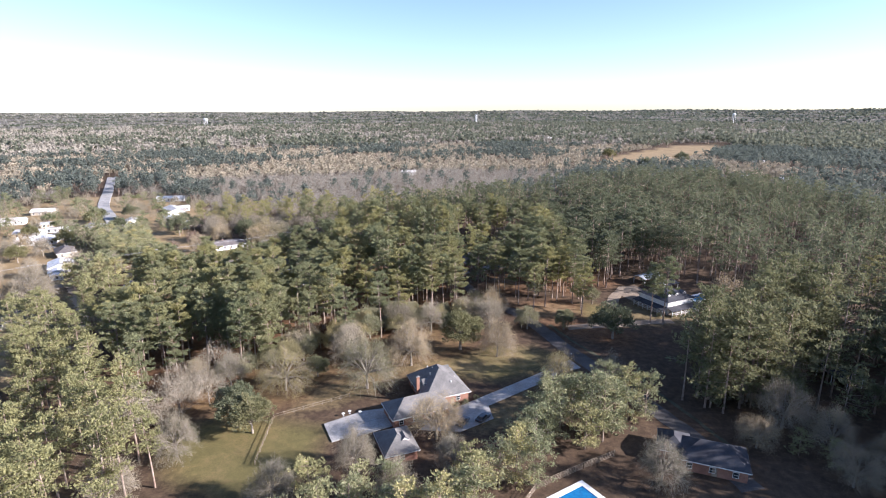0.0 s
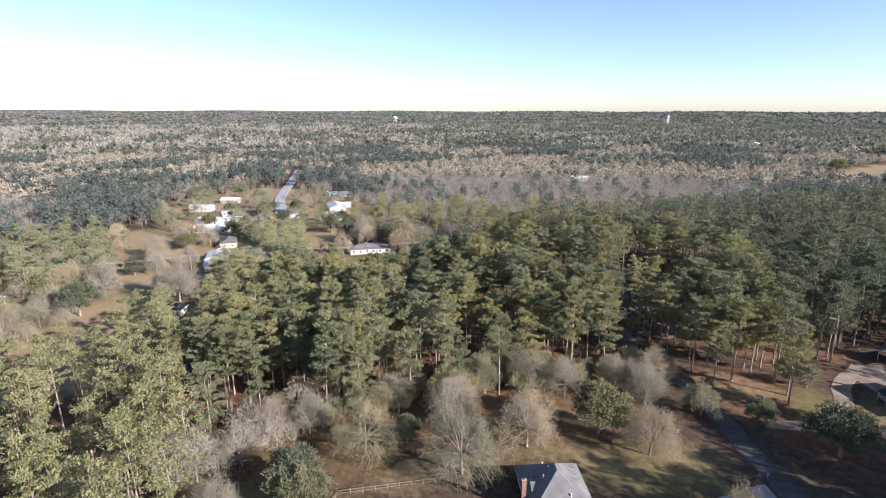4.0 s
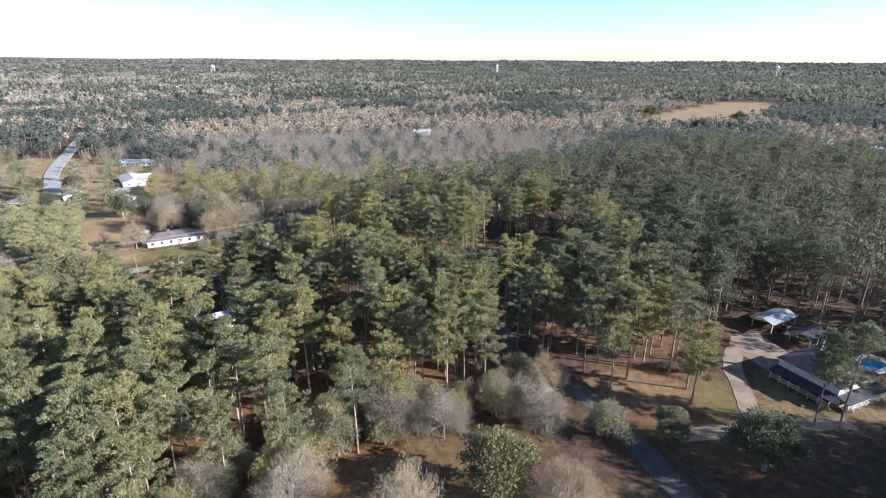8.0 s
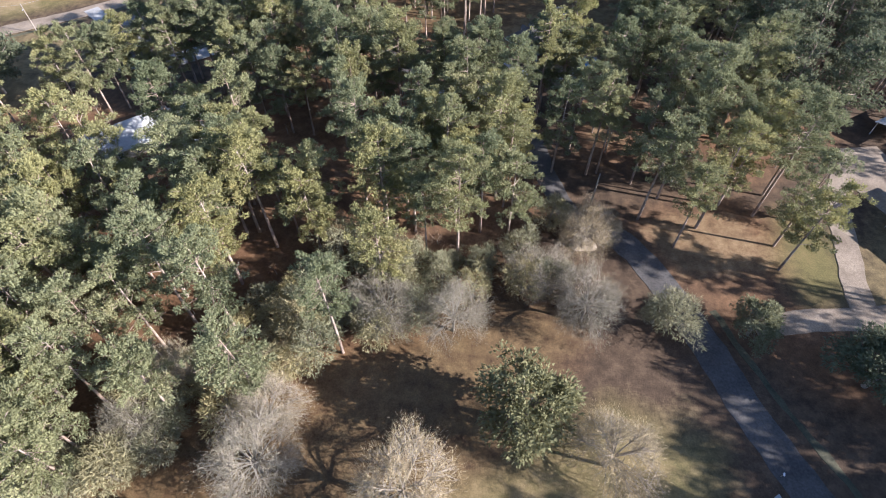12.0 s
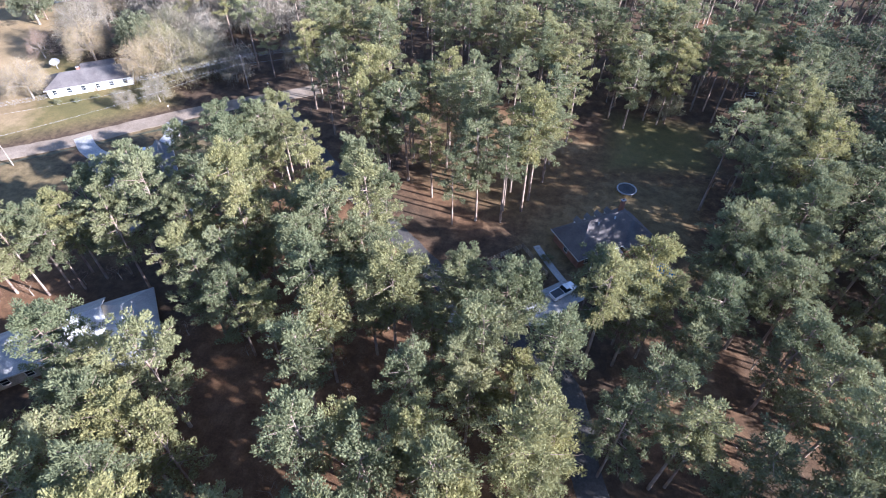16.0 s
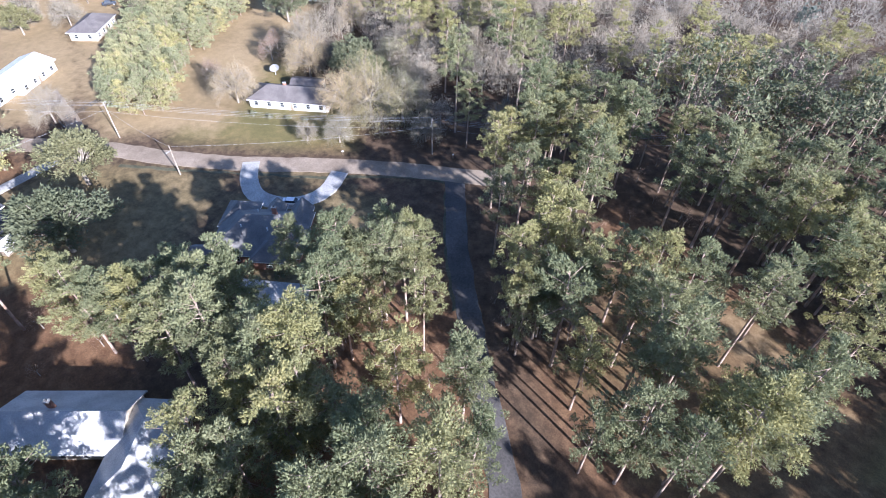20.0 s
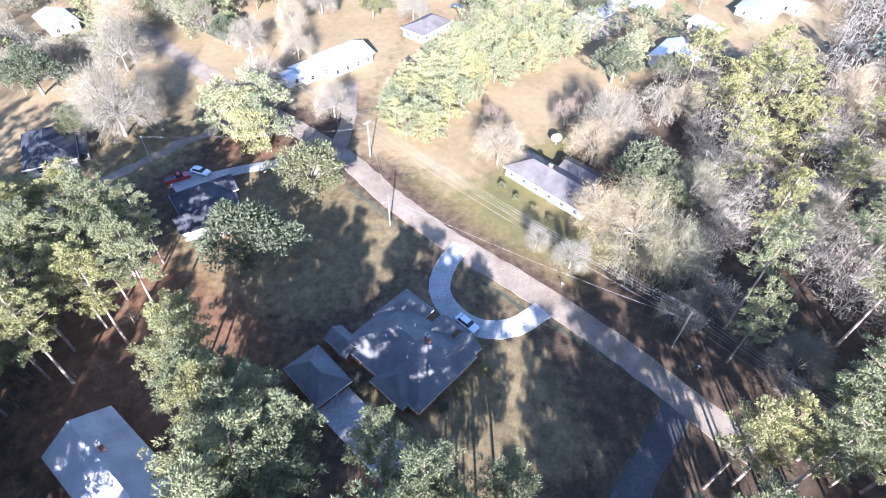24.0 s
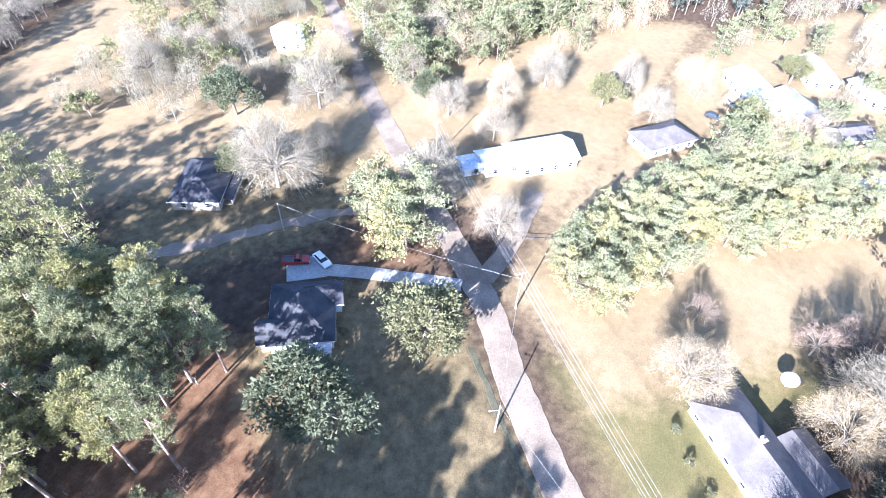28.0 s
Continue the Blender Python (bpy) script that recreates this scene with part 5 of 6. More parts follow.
def dormer(parent, m, w=1.5, h=1.5, d=2.6):
    """A gabled dormer that faces -y of its pose."""
    v, f = [(-w / 2, 0, -0.6), (w / 2, 0, -0.6), (w / 2, 0, h * 0.6), (0, 0, h), (-w / 2, 0, h * 0.6), (-w / 2, d, -0.6), (w / 2, d, -0.6), (w / 2, d, h * 0.6), (0, d, h), (-w / 2, d, h * 0.6)], \
        [(0, 1, 2, 3, 4), (1, 6, 7, 2), (5, 0, 4, 9), (9, 8, 7, 6, 5)]
    box = link("dormer", v, f, M_WHITE, parent, "white gabled dormer")
    box.matrix_basis = m
    o = 0.18
    v = [(-w / 2 - o, -o, h * 0.6 - 0.12), (0, -o, h + 0.06), (w / 2 + o, -o, h * 0.6 - 0.12), (-w / 2 - o, d, h * 0.6 - 0.12), (0, d, h + 0.06), (w / 2 + o, d, h * 0.6 - 0.12)]
    v += [(x, y, z - 0.1) for x, y, z in v]
    f = [(0, 1, 4, 3), (1, 2, 5, 4), (6, 9, 10, 7), (7, 10, 11, 8), (0, 6, 7, 1), (1, 7, 8, 2), (0, 3, 9, 6), (2, 8, 11, 5), (3, 4, 10, 9), (4, 5, 11, 10)]
    link("dormer_roof", v, f, M_ROOF_GREY, box)
    window(box, pose(0, 0, 0.25), 0.8, 0.9)


def porch(parent, m, L, depth, top, roof_mat, floor=0.5, rail=True, drop=0.7):
    """An open porch along -y: floor, posts, rails and a lean-to roof falling outwards from the wall at y = 0."""
    def put(name, bm, mat):
        ob = part(name, bm, mat, parent)
        ob.matrix_basis = m
        return ob
    put("porch_floor", box_bm(-L / 2, -depth, floor - 0.25, L / 2, 0, floor), M_WOOD)
    n = max(2, round(L / 2.6))
    for k in range(n + 1):
        x = -L / 2 + 0.12 + (L - 0.24) * k / n
        put("post", box_bm(x - 0.09, -depth + 0.03, -0.3, x + 0.09, -depth + 0.21, top - drop), M_WHITE)
        if rail and k < n:
            x1 = -L / 2 + 0.12 + (L - 0.24) * (k + 1) / n
            r = put("railing", box_bm(x + 0.09, -depth + 0.08, floor + 0.88, x1 - 0.09, -depth + 0.16, floor + 0.98), M_WHITE)
            part("bottom_rail", box_bm(x + 0.09, -depth + 0.09, floor + 0.12, x1 - 0.09, -depth + 0.15, floor + 0.2), M_WHITE, r)
            q = 7
            for j in range(1, q):
                xx = x + (x1 - x) * j / q
                part("baluster", box_bm(xx - 0.03, -depth + 0.1, floor + 0.2, xx + 0.03, -depth + 0.14, floor + 0.88), M_WHITE, r)
    v = [(-L / 2 - 0.3, 0.1, top), (L / 2 + 0.3, 0.1, top), (L / 2 + 0.3, -depth - 0.3, top - drop), (-L / 2 - 0.3, -depth - 0.3, top - drop)]
    v += [(x, y, z - 0.15) for x, y, z in v]
    ob = link("porch_roof", v, [(3, 2, 1, 0), (4, 5, 6, 7), (0, 1, 5, 4), (1, 2, 6, 5), (2, 3, 7, 6), (3, 0, 4, 7)], roof_mat, parent)
    ob.matrix_basis = m
    put("porch_beam", box_bm(-L / 2, -depth + 0.02, top - drop - 0.3, L / 2, -depth + 0.2, top - drop - 0.06), M_WHITE)


def front_door(parent, m):
    d = part("door", box_bm(-0.5, -0.06, 0.05, 0.5, 0.02, 2.1, 0.01), M_WOOD, parent, "dark panelled door")
    d.matrix_basis = m
    part("door_handle", cyl_bm(0.03, 0.03, 0, 0.12, 8, 0.4, -0.1), M_DARKMETAL, d).matrix_basis = pose(0, 0, 1.0)


# brick house with a pool, near the gate
h1 = house(-1.8, 140.0, 21.6, "brick house with grey hipped shingle roofs and white dormers", [
    (0, 0, -90, 14.8, 12.6, 3.0, 5.4, M_ROOF_GREY, M_BRICK),
])
wx, wy = in_frame(h1, -7.4, 128.4)
block(h1, wx, wy, 2, 15.5, 8.6, 2.9, 3.0, M_ROOF_GREY, M_BRICK, names=("wing_wall", "wing_roof"))
for k in range(3):
    dormer(h1, pose(4.9, 4.6 - 2.35 * k, 4.2, 0, 0, 90))
cx, cy = in_frame(h1, -7.3, 134.9)
chimney(h1, cx, cy, 2.0, 7.6)
for x, y, z in ((-2.0, 3.2, 6.8), (-1.2, 1.2, 7.4), (-2.6, -0.6, 6.6), (2.0, -5.0, 5.5), (-13.0, -9.5, 5.0)):
    vent(h1, x, y, z)
dormer(h1, pose(-5.2, -1.0, 4.0, 0, 0, -90), 3.2, 1.7, 3.0)
front_door(h1, pose(1.5, -7.4, 0))
annex = house(-11.5, 112.5, 21, "small brick pool house with a grey hipped roof", [
    (0, 0, -90, 9.5, 7.4, 2.7, 2.6, M_ROOF_GREY, M_BRICK),
], "pool_house")
dormer(annex, pose(1.5, -2.6, 3.4, 0, 0, 0), 1.8, 1.7)

# white house with porches
h_white = house(91.5, 209.0, 26, "white house with a dark hipped roof and railed porches", [
    (0, 0, 0, 14.5, 15.0, 5.4, 3.4, M_ROOF_DARK, M_WHITE),
])
porch(h_white, pose(0, -7.5, 0), 15.0, 2.8, 3.3, M_ROOF_DARK, 0.7)
porch(h_white, pose(-7.25, 0, 0, 0, 0, -90), 15.0, 2.8, 3.3, M_ROOF_DARK, 0.7)
chimney(h_white, 3.0, 4.0, 6.0, 9.8, M_WHITE)
for k in range(3):
    dormer(h_white, pose(-4.2 + 4.2 * k, -5.2, 6.4), 1.6, 1.4, 2.4)
front_door(h_white, pose(0, -7.5, 0.7))

# dark hip-roofed house
h_dark = house(16.5, 274.0, 34, "brick house with a steep dark hipped roof and slim dormers", [
    (0, 0, 0, 17.0, 8.8, 3.0, 4.6, M_ROOF_TAN, M_BRICK),
    (5.6, -1.4, 90, 8.6, 6.6, 2.9, 3.3, M_ROOF_TAN, M_BRICK, dict(names=("wing_wall", "wing_roof"))),
])
for k in range(4):
    dormer(h_dark, pose(-4.2 + 2.5 * k, 3.7, 4.3, 0, 0, 180), 1.1, 1.6, 2.2)
chimney(h_dark, 4.6, 1.2, 5.0, 9.2)
vent(h_dark, -2.4, -0.9, 7.0)
vent(h_dark, 1.6, -0.8, 7.1)
front_door(h_dark, pose(-3.0, -4.4, 0))
porch(h_dark, pose(-3.0, -4.4, 0), 7.0, 1.6, 2.9, M_ROOF_TAN, 0.2, False, 0.3)
build_strip("pavement_walk", spline([(3.6, 270.5), (6.0, 266.5), (8.6, 262.6), (10.4, 260.2)]), 1.3, M_CONCRETE, "narrow pale concrete walk beside a brick house", "path", lift=0.1, wobble=0.02)

shed = house(20.6, 257.0, 34, "small wooden shed with a weathered tan gabled roof", [
    (0, 0, 0, 4.4, 3.4, 2.3, 1.3, M_ROOF_PALE, M_WOOD, dict(gable=True, over=0.35, windows=False)),
], "shed")
tagged(shed, category="shed")
front_door(shed, pose(0, -1.7, 0))

# pale-roofed house among the pines
h_pale = house(-78.8, 230.3, 40, "L-shaped house with pale shingle roofs among pines", [
    (0, 0, 0, 18.0, 9.4, 3.0, 3.2, M_ROOF_PALE, M_TANWALL, dict(gable=True)),
])
px, py = in_frame(h_pale, -66.2, 234.6)
block(h_pale, px, py, -93, 16.0, 8.8, 3.0, 3.0, M_ROOF_PALE, M_TANWALL, names=("wing_wall", "wing_roof"))
chimney(h_pale, -2.0, 1.0, 4.0, 7.4)
front_door(h_pale, pose(2.0, -4.7, 0))

# sprawling house behind the half-round drive
h_big = house(-91.4, 275.8, 36.0, "sprawling brick house with several weathered grey hipped roofs", [
    (0, -0.2, 0, 18.0, 13.2, 3.0, 4.9, M_ROOF_GREY, M_BRICK),
    (1.0, 5.8, 90, 5.6, 3.4, 2.95, 2.1, M_ROOF_GREY, M_BRICK, dict(gable=True, over=0.4, names=("gable_wall", "gable_roof"))),
    (6.6, 5.4, 90, 6.4, 4.0, 2.95, 2.5, M_ROOF_GREY, M_BRICK, dict(gable=True, over=0.4, names=("gable_wall", "gable_roof"))),
    (-6.4, 5.2, 90, 7.4, 6.2, 2.95, 3.2, M_ROOF_GREY, M_BRICK, dict(names=("wing_wall", "wing_roof"))),
    (3.4, -5.6, 90, 5.2, 6.4, 2.95, 3.0, M_ROOF_GREY, M_BRICK, dict(names=("bay_wall", "bay_roof"))),
    (-9.6, -6.6, 0, 5.4, 3.4, 2.8, 1.5, M_ROOF_GREY, M_BRICK, dict(gable=True, over=0.3, names=("passage_wall", "passage_roof"))),
])
bx, by = in_frame(h_big, -89.4, 260.0)
block(h_big, bx, by, -4, 8.6, 5.8, 2.9, 2.5, M_ROOF_GREY, M_BRICK, names=("garage_wall", "garage_roof"))
for x, y, z in ((-3.0, -2.4, 6.6), (2.5, -2.8, 6.4), (-1.0, 2.6, 6.4), (6.0, -1.2, 5.6)):
    vent(h_big, x, y, z)
chimney(h_big, 3.0, 1.5, 5.0, 8.6)
front_door(h_big, pose(2.0, 6.5, 0))
build_slab("driveway_garage", [(-85.6, 258.2), (-70.5, 268.4), (-73.9, 273.8), (-88.4, 264.2)], M_CONCRETE, "pale concrete forecourt before a garage", "driveway", 0.1)

# long ranch house
h_ranch = house(-132.3, 317.5, 33.0, "long low ranch house with a grey hipped roof and white walls", [
    (0, 0, 0, 22.6, 8.8, 2.7, 2.5, M_ROOF_TAN, M_WHITE),
])
rx, ry = in_frame(h_ranch, -134.4, 325.0)
block(h_ranch, rx, ry, 0, 8.5, 5.4, 2.5, 1.2, M_ROOF_TAN, M_WHITE, gable=True, names=("lean_to_wall", "lean_to_roof"))
chimney(h_ranch, -2.0, 0.4, 3.8, 5.8)
front_door(h_ranch, pose(1.0, -4.4, 0))

h_blue = house(-137.3, 238.0, 24, "house with a dark hipped roof and a white front gable", [
    (0, 0, 0, 13.4, 11.0, 3.0, 3.9, M_ROOF_DARK, M_WHITE),
    (3.8, -4.2, 90, 6.0, 4.6, 2.9, 2.4, M_ROOF_DARK, M_WHITE, dict(gable=True, names=("gable_wall", "gable_roof"))),
    (-4.0, 4.0, 90, 6.0, 5.0, 2.9, 2.4, M_ROOF_DARK, M_WHITE, dict(gable=True, names=("gable_wall", "gable_roof"))),
])
porch(h_blue, pose(6.7, 1.0, 0, 0, 0, 90), 8.0, 2.2, 2.9, M_ROOF_PALE, 0.3)
front_door(h_blue, pose(-1.5, 5.5, 0, 0, 0, 180))
h_west = house(-166.0, 198.5, 17, "house with a broad plain dark blue-grey hipped roof", [
    (0, 0, 0, 15.6, 10.6, 2.9, 3.4, M_ROOF_DARK, M_TANWALL),
])
porch(h_west, pose(0, 5.3, 0, 0, 0, 180), 12.0, 2.4, 2.8, M_ROOF_DARK, 0.4)
front_door(h_west, pose(1.0, 5.3, 0, 0, 0, 180))
h_long = house(-202.5, 272.5, 124, "long white-roofed house with stepped wings", [
    (0, 0, 0, 16.0, 10.5, 3.2, 2.0, M_ROOF_WHITE, M_WHITE, dict(gable=True)),
    (-11.0, 1.0, 0, 10.0, 7.5, 2.8, 1.4, M_ROOF_WHITE, M_WHITE, dict(gable=True, names=("wing_wall", "wing_roof"))),
    (-18.0, 1.5, 0, 6.0, 5.0, 2.5, 0.9, M_METAL, M_WHITE, dict(gable=True, names=("shed_wall", "shed_roof"))),
])
front_door(h_long, pose(0, -5.3, 0))
for x, y, t, lab, rows in (
        (-189.6, 378.6, 130, "white-roofed gabled house behind trees", [(0, 0, 0, 15, 8, 3.0, 2.0, M_ROOF_WHITE, M_WHITE, dict(gable=True)), (4, -6, 90, 6, 5, 2.6, 1.3, M_ROOF_WHITE, M_WHITE, dict(gable=True, names=("wing_wall", "wing_roof")))]),
        (-222, 436, 127, "broad low house with a pale roof", [(0, 0, 0, 24, 13, 3.0, 2.2, M_ROOF_PALE, M_WHITE, dict(gable=True)), (8, -9, 90, 8, 7, 2.7, 1.5, M_ROOF_WHITE, M_WHITE, dict(gable=True, names=("wing_wall", "wing_roof")))]),
        (-243, 180, 35, "pale house with a white gabled roof", [(0, 0, 0, 13, 9, 3.0, 1.8, M_ROOF_WHITE, M_TANWALL, dict(gable=True))]),
        (-221, 303, 130, "grey-roofed house half hidden by trees", [(0, 0, 0, 15, 9, 3.0, 2.4, M_ROOF_TAN, M_TANWALL)]),
        (61, 107, -22, "dark-roofed house in deep shade", [(0, 0, 0, 14, 9, 3.0, 3.0, M_ROOF_DARK, M_BRICK), (-8, 2, 90, 8, 6, 2.8, 2.2, M_ROOF_DARK, M_BRICK, dict(names=("wing_wall", "wing_roof")))]),
        (-258, 331, 20, "far white house with a long roof", [(0, 0, 0, 22, 10, 3.0, 2.0, M_ROOF_WHITE, M_WHITE, dict(gable=True)), (5, 9, 0, 9, 6, 2.6, 1.3, M_METAL, M_WHITE, dict(gable=True, names=("shed_wall", "shed_roof")))]),
        (-278, 352, 10, "far white house with two sheds", [(0, 0, 0, 16, 9, 3.0, 2.0, M_ROOF_PALE, M_WHITE, dict(gable=True))]),
        (-322, 392, 25, "far house with a pale gabled roof", [(0, 0, 0, 18, 9, 3.0, 2.0, M_ROOF_PALE, M_WHITE, dict(gable=True))]),
        (-326, 432, 15, "far house with a white gabled roof", [(0, 0, 0, 16, 9, 3.0, 2.0, M_ROOF_WHITE, M_TANWALL, dict(gable=True))]),
        (-250, 345, 30, "small grey-roofed house in a village", [(0, 0, 0, 11, 7, 2.8, 1.8, M_ROOF_GREY, M_WHITE, dict(gable=True))]),
        (-240, 354, 118, "small brown-roofed house in a village", [(0, 0, 0, 10, 7, 2.8, 1.8, M_ROOF_TAN, M_TANWALL, dict(gable=True))]),
        (-268, 366, 20, "long white-roofed trailer home in a village", [(0, 0, 0, 15, 4.6, 2.8, 0.8, M_ROOF_WHITE, M_WHITE, dict(gable=True))]),
        (-249, 374, 15, "grey-roofed house half hidden in a village", [(0, 0, 0, 12, 8, 2.8, 2.0, M_ROOF_GREY, M_TANWALL)]),
        (-288, 382, 35, "small shed with a metal roof in a village", [(0, 0, 0, 8, 5, 2.6, 1.2, M_METAL, M_TANWALL, dict(gable=True))]),
        (-232, 392, 120, "pale-roofed village house beside the road", [(0, 0, 0, 12, 8, 2.8, 1.8, M_ROOF_PALE, M_WHITE, dict(gable=True))]),
        (-254, 498, 10, "long white-roofed shed far off", [(0, 0, 0, 24, 8, 3.2, 1.6, M_ROOF_WHITE, M_WHITE, dict(gable=True))]),
        (-207, 402, 15, "far pale outbuilding with a metal roof", [(0, 0, 0, 10, 7, 3.0, 1.5, M_METAL, M_TANWALL, dict(gable=True))]),
        (-44, 682, 5, "white barn far off among leafless woods", [(0, 0, 0, 18, 9, 4.0, 2.4, M_ROOF_WHITE, M_WHITE, dict(gable=True))]),
        (56, 812, 20, "far pale house among leafless woods", [(0, 0, 0, 15, 9, 3.5, 2.4, M_ROOF_PALE, M_WHITE, dict(gable=True))]),
        (362, 640, 25, "far white outbuilding by a field", [(0, 0, 0, 16, 8, 3.2, 1.8, M_ROOF_WHITE, M_WHITE, dict(gable=True))]),
        (460, 790, 25, "far white barn beyond the pines", [(0, 0, 0, 20, 10, 4.0, 2.4, M_ROOF_WHITE, M_WHITE, dict(gable=True))]),
        (384, 597, -10, "far pale-roofed house by dark woods", [(0, 0, 0, 18, 9, 3.2, 2.0, M_METAL, M_TANWALL, dict(gable=True))]),
        (436, 545, -30, "far house with a pale metal roof", [(0, 0, 0, 18, 9, 3.2, 2.0, M_METAL, M_WHITE, dict(gable=True))])):
    front_door(house(x, y, t, lab, rows), pose(0.5, -rows[0][4] / 2, 0))

FAR_HOUSE = house(489, 2000, 10, "white-roofed building near the horizon", [(0, 0, 0, 40, 16, 5.0, 3.0, M_ROOF_WHITE, M_WHITE, dict(gable=True, windows=False))])
tagged(FAR_HOUSE, group="buildings near the horizon")
for x, y, t in ((655, 2050, 20), (700, 2100, 0), (1018, 1900, 15), (1060, 1960, 30), (-560, 2100, 5), (-520, 2160, 12), (160, 2150, 0), (-300, 1700, 8), (300, 1500, 25), (880, 1650, -10), (-760, 1600, 30)):
    copy_thing(FAR_HOUSE, pose(x, y, gz(x, y), 0, 0, t))

# ---------------------------------------------------------------- vehicles
def car(x, y, turn, paint, label, pickup=False, length=4.8, width=1.85):
    c = empty("pickup_truck" if pickup else "car", x, y, gz(x, y) + 0.14, turn, label=label, category="truck" if pickup else "car")
    h, w = length / 2, width / 2
    low, belt, top = 0.32, 0.92, 1.5 if not pickup else 1.8
    if pickup:
        belt = 1.05
    prof = [(-h, low), (h - 0.05, low), (h, 0.7), (h - 0.15, belt - 0.12), (h - 1.2, belt), (-h + 0.05, belt), (-h, 0.8)]
    bm = bmesh.new()
    rows = []
    for y0, k in ((-w, 0.97), (-w + 0.08, 1.0), (w - 0.08, 1.0), (w, 0.97)):
        rows.append([bm.verts.new((px * k, y0, pz)) for px, pz in prof])
    for a, b in zip(rows, rows[1:]):
        for i in range(len(prof)):
            j = (i + 1) % len(prof)
            bm.faces.new((a[i], a[j], b[j], b[i]))
    bm.faces.new(list(reversed(rows[0])))
    bm.faces.new(rows[-1])
    bmesh.ops.recalc_face_normals(bm, faces=bm.faces[:])
    part("body", bm, paint, c)
    x0, x1 = (-0.35, 1.35) if pickup else (-h + 0.55, h - 1.3)
    tw = w - 0.28

    def frustum(z0, z1, inset, name, mat):
        v = [(x0 - 0.0, -w + 0.08, z0), (x1, -w + 0.08, z0), (x1, w - 0.08, z0), (x0, w - 0.08, z0), (x0 + inset, -tw, z1), (x1 - inset * 1.4, -tw, z1), (x1 - inset * 1.4, tw, z1), (x0 + inset, tw, z1)]
        return link(name, v, [(0, 1, 5, 4), (1, 2, 6, 5), (2, 3, 7, 6), (3, 0, 4, 7), (4, 5, 6, 7), (3, 2, 1, 0)], mat, c)
    frustum(belt - 0.01, top - 0.06, 0.45, "cabin_glass", M_GLASS)
    v0 = x0 + 0.43
    v1 = x1 - 0.6
    part("roof", box_bm(v0, -tw - 0.02, top - 0.08, v1, tw + 0.02, top, 0.03), paint, c)
    if pickup:
        part("cargo_bed", box_bm(-h + 0.15, -w + 0.14, belt + 0.005, -0.45, w - 0.14, belt + 0.02), M_DARKMETAL, c, "dark open cargo bed")
        for yy in (-w + 0.06, w - 0.06):
            part("bed_rail", box_bm(-h + 0.05, yy - 0.06, belt, -0.4, yy + 0.06, belt + 0.12), paint, c)
    for px in (-h + 0.95, h - 0.9):
        for py in (-w + 0.1, w - 0.1):
            bm = bmesh.new()
            bmesh.ops.create_cone(bm, cap_ends=True, segments=14, radius1=0.34, radius2=0.34, depth=0.22, matrix=Matrix.Translation((px, py, 0.2)) @ Matrix.Rotation(math.pi / 2, 4, 'X'))
            t = part("wheel", bm, M_TYRE, c)
            bm = bmesh.new()
            bmesh.ops.create_cone(bm, cap_ends=True, segments=10, radius1=0.2, radius2=0.2, depth=0.24, matrix=Matrix.Translation((px, py, 0.2)) @ Matrix.Rotation(math.pi / 2, 4, 'X'))
            part("rim", bm, M_WIRE, t)
    for py in (-w + 0.3, w - 0.3):
        part("headlight", box_bm(h - 0.12, py - 0.16, 0.62, h + 0.01, py + 0.16, 0.74), M_WHITE, c)
        part("tail_light", box_bm(-h - 0.01, py - 0.12, 0.66, -h + 0.06, py + 0.12, 0.82), M_CARRED, c)
    return c


car(-96.6, 287.6, 34, M_CARWHITE, "white car parked on the half-round concrete drive")
car(-150.6, 229.6, 112, M_CARRED, "dark red pickup truck parked on a concrete pad", True, 5.6, 1.95)
car(-152.4, 234.6, 58, M_CARWHITE, "white car parked beside a red truck")
car(9.3, 258.4, 43, M_CARWHITE, "white pickup truck parked on a shaded court", True, 5.8, 1.95)
car(10.2, 125.6, 52, M_CARDARK, "dark car parked on a concrete forecourt")
car(4.8, 123.8, 60, M_CARDARK, "dark car beside a garage")
car(-197.5, 261.5, 30, M_CARRED, "red car in front of a long white house")
car(99, 238, 20, M_CARDARK, "dark car under a carport")
car(-250, 324, 20, M_CARWHITE, "white car by a far house")
car(-240, 318, 70, M_CARDARK, "dark car by a far house")


# ---------------------------------------------------------------- poles and wires
def pole(x, y, h, arms=1, turn=0.0, lamp=False):
    p = empty("utility_pole", x, y, gz(x, y), turn, label="weathered grey wooden utility pole beside the street", category="utility pole", group="utility poles")
    part("shaft", cyl_bm(0.17, 0.11, -0.3, h, 10), M_POLE, p)
    for k in range(arms):
        z = h - 0.5 - 0.9 * k
        a = part("crossarm", box_bm(-1.2, -0.17, z - 0.06, 1.2, -0.07, z + 0.06), M_POLE, p)
        for xx in (-1.05, -0.45, 0.45, 1.05):
            part("insulator", cyl_bm(0.05, 0.035, z + 0.06, z + 0.22, 8, xx, -0.12), M_WIRE, a)
        part("brace", rod_bm((-0.6, -0.12, z - 0.06), (0, -0.12, z - 0.6), 0.025), M_DARKMETAL, a)
        part("brace", rod_bm((0.6, -0.12, z - 0.06), (0, -0.12, z - 0.6), 0.025), M_DARKMETAL, a)
    if lamp:
        l = part("lamp_arm", rod_bm((0, 0, h - 1.5), (0, -1.4, h - 1.1), 0.04), M_WIRE, p)
        part("lamp_head", box_bm(-0.12, -1.75, h - 1.2, 0.12, -1.3, h - 1.02, 0.03), M_WIRE, l)
    return p


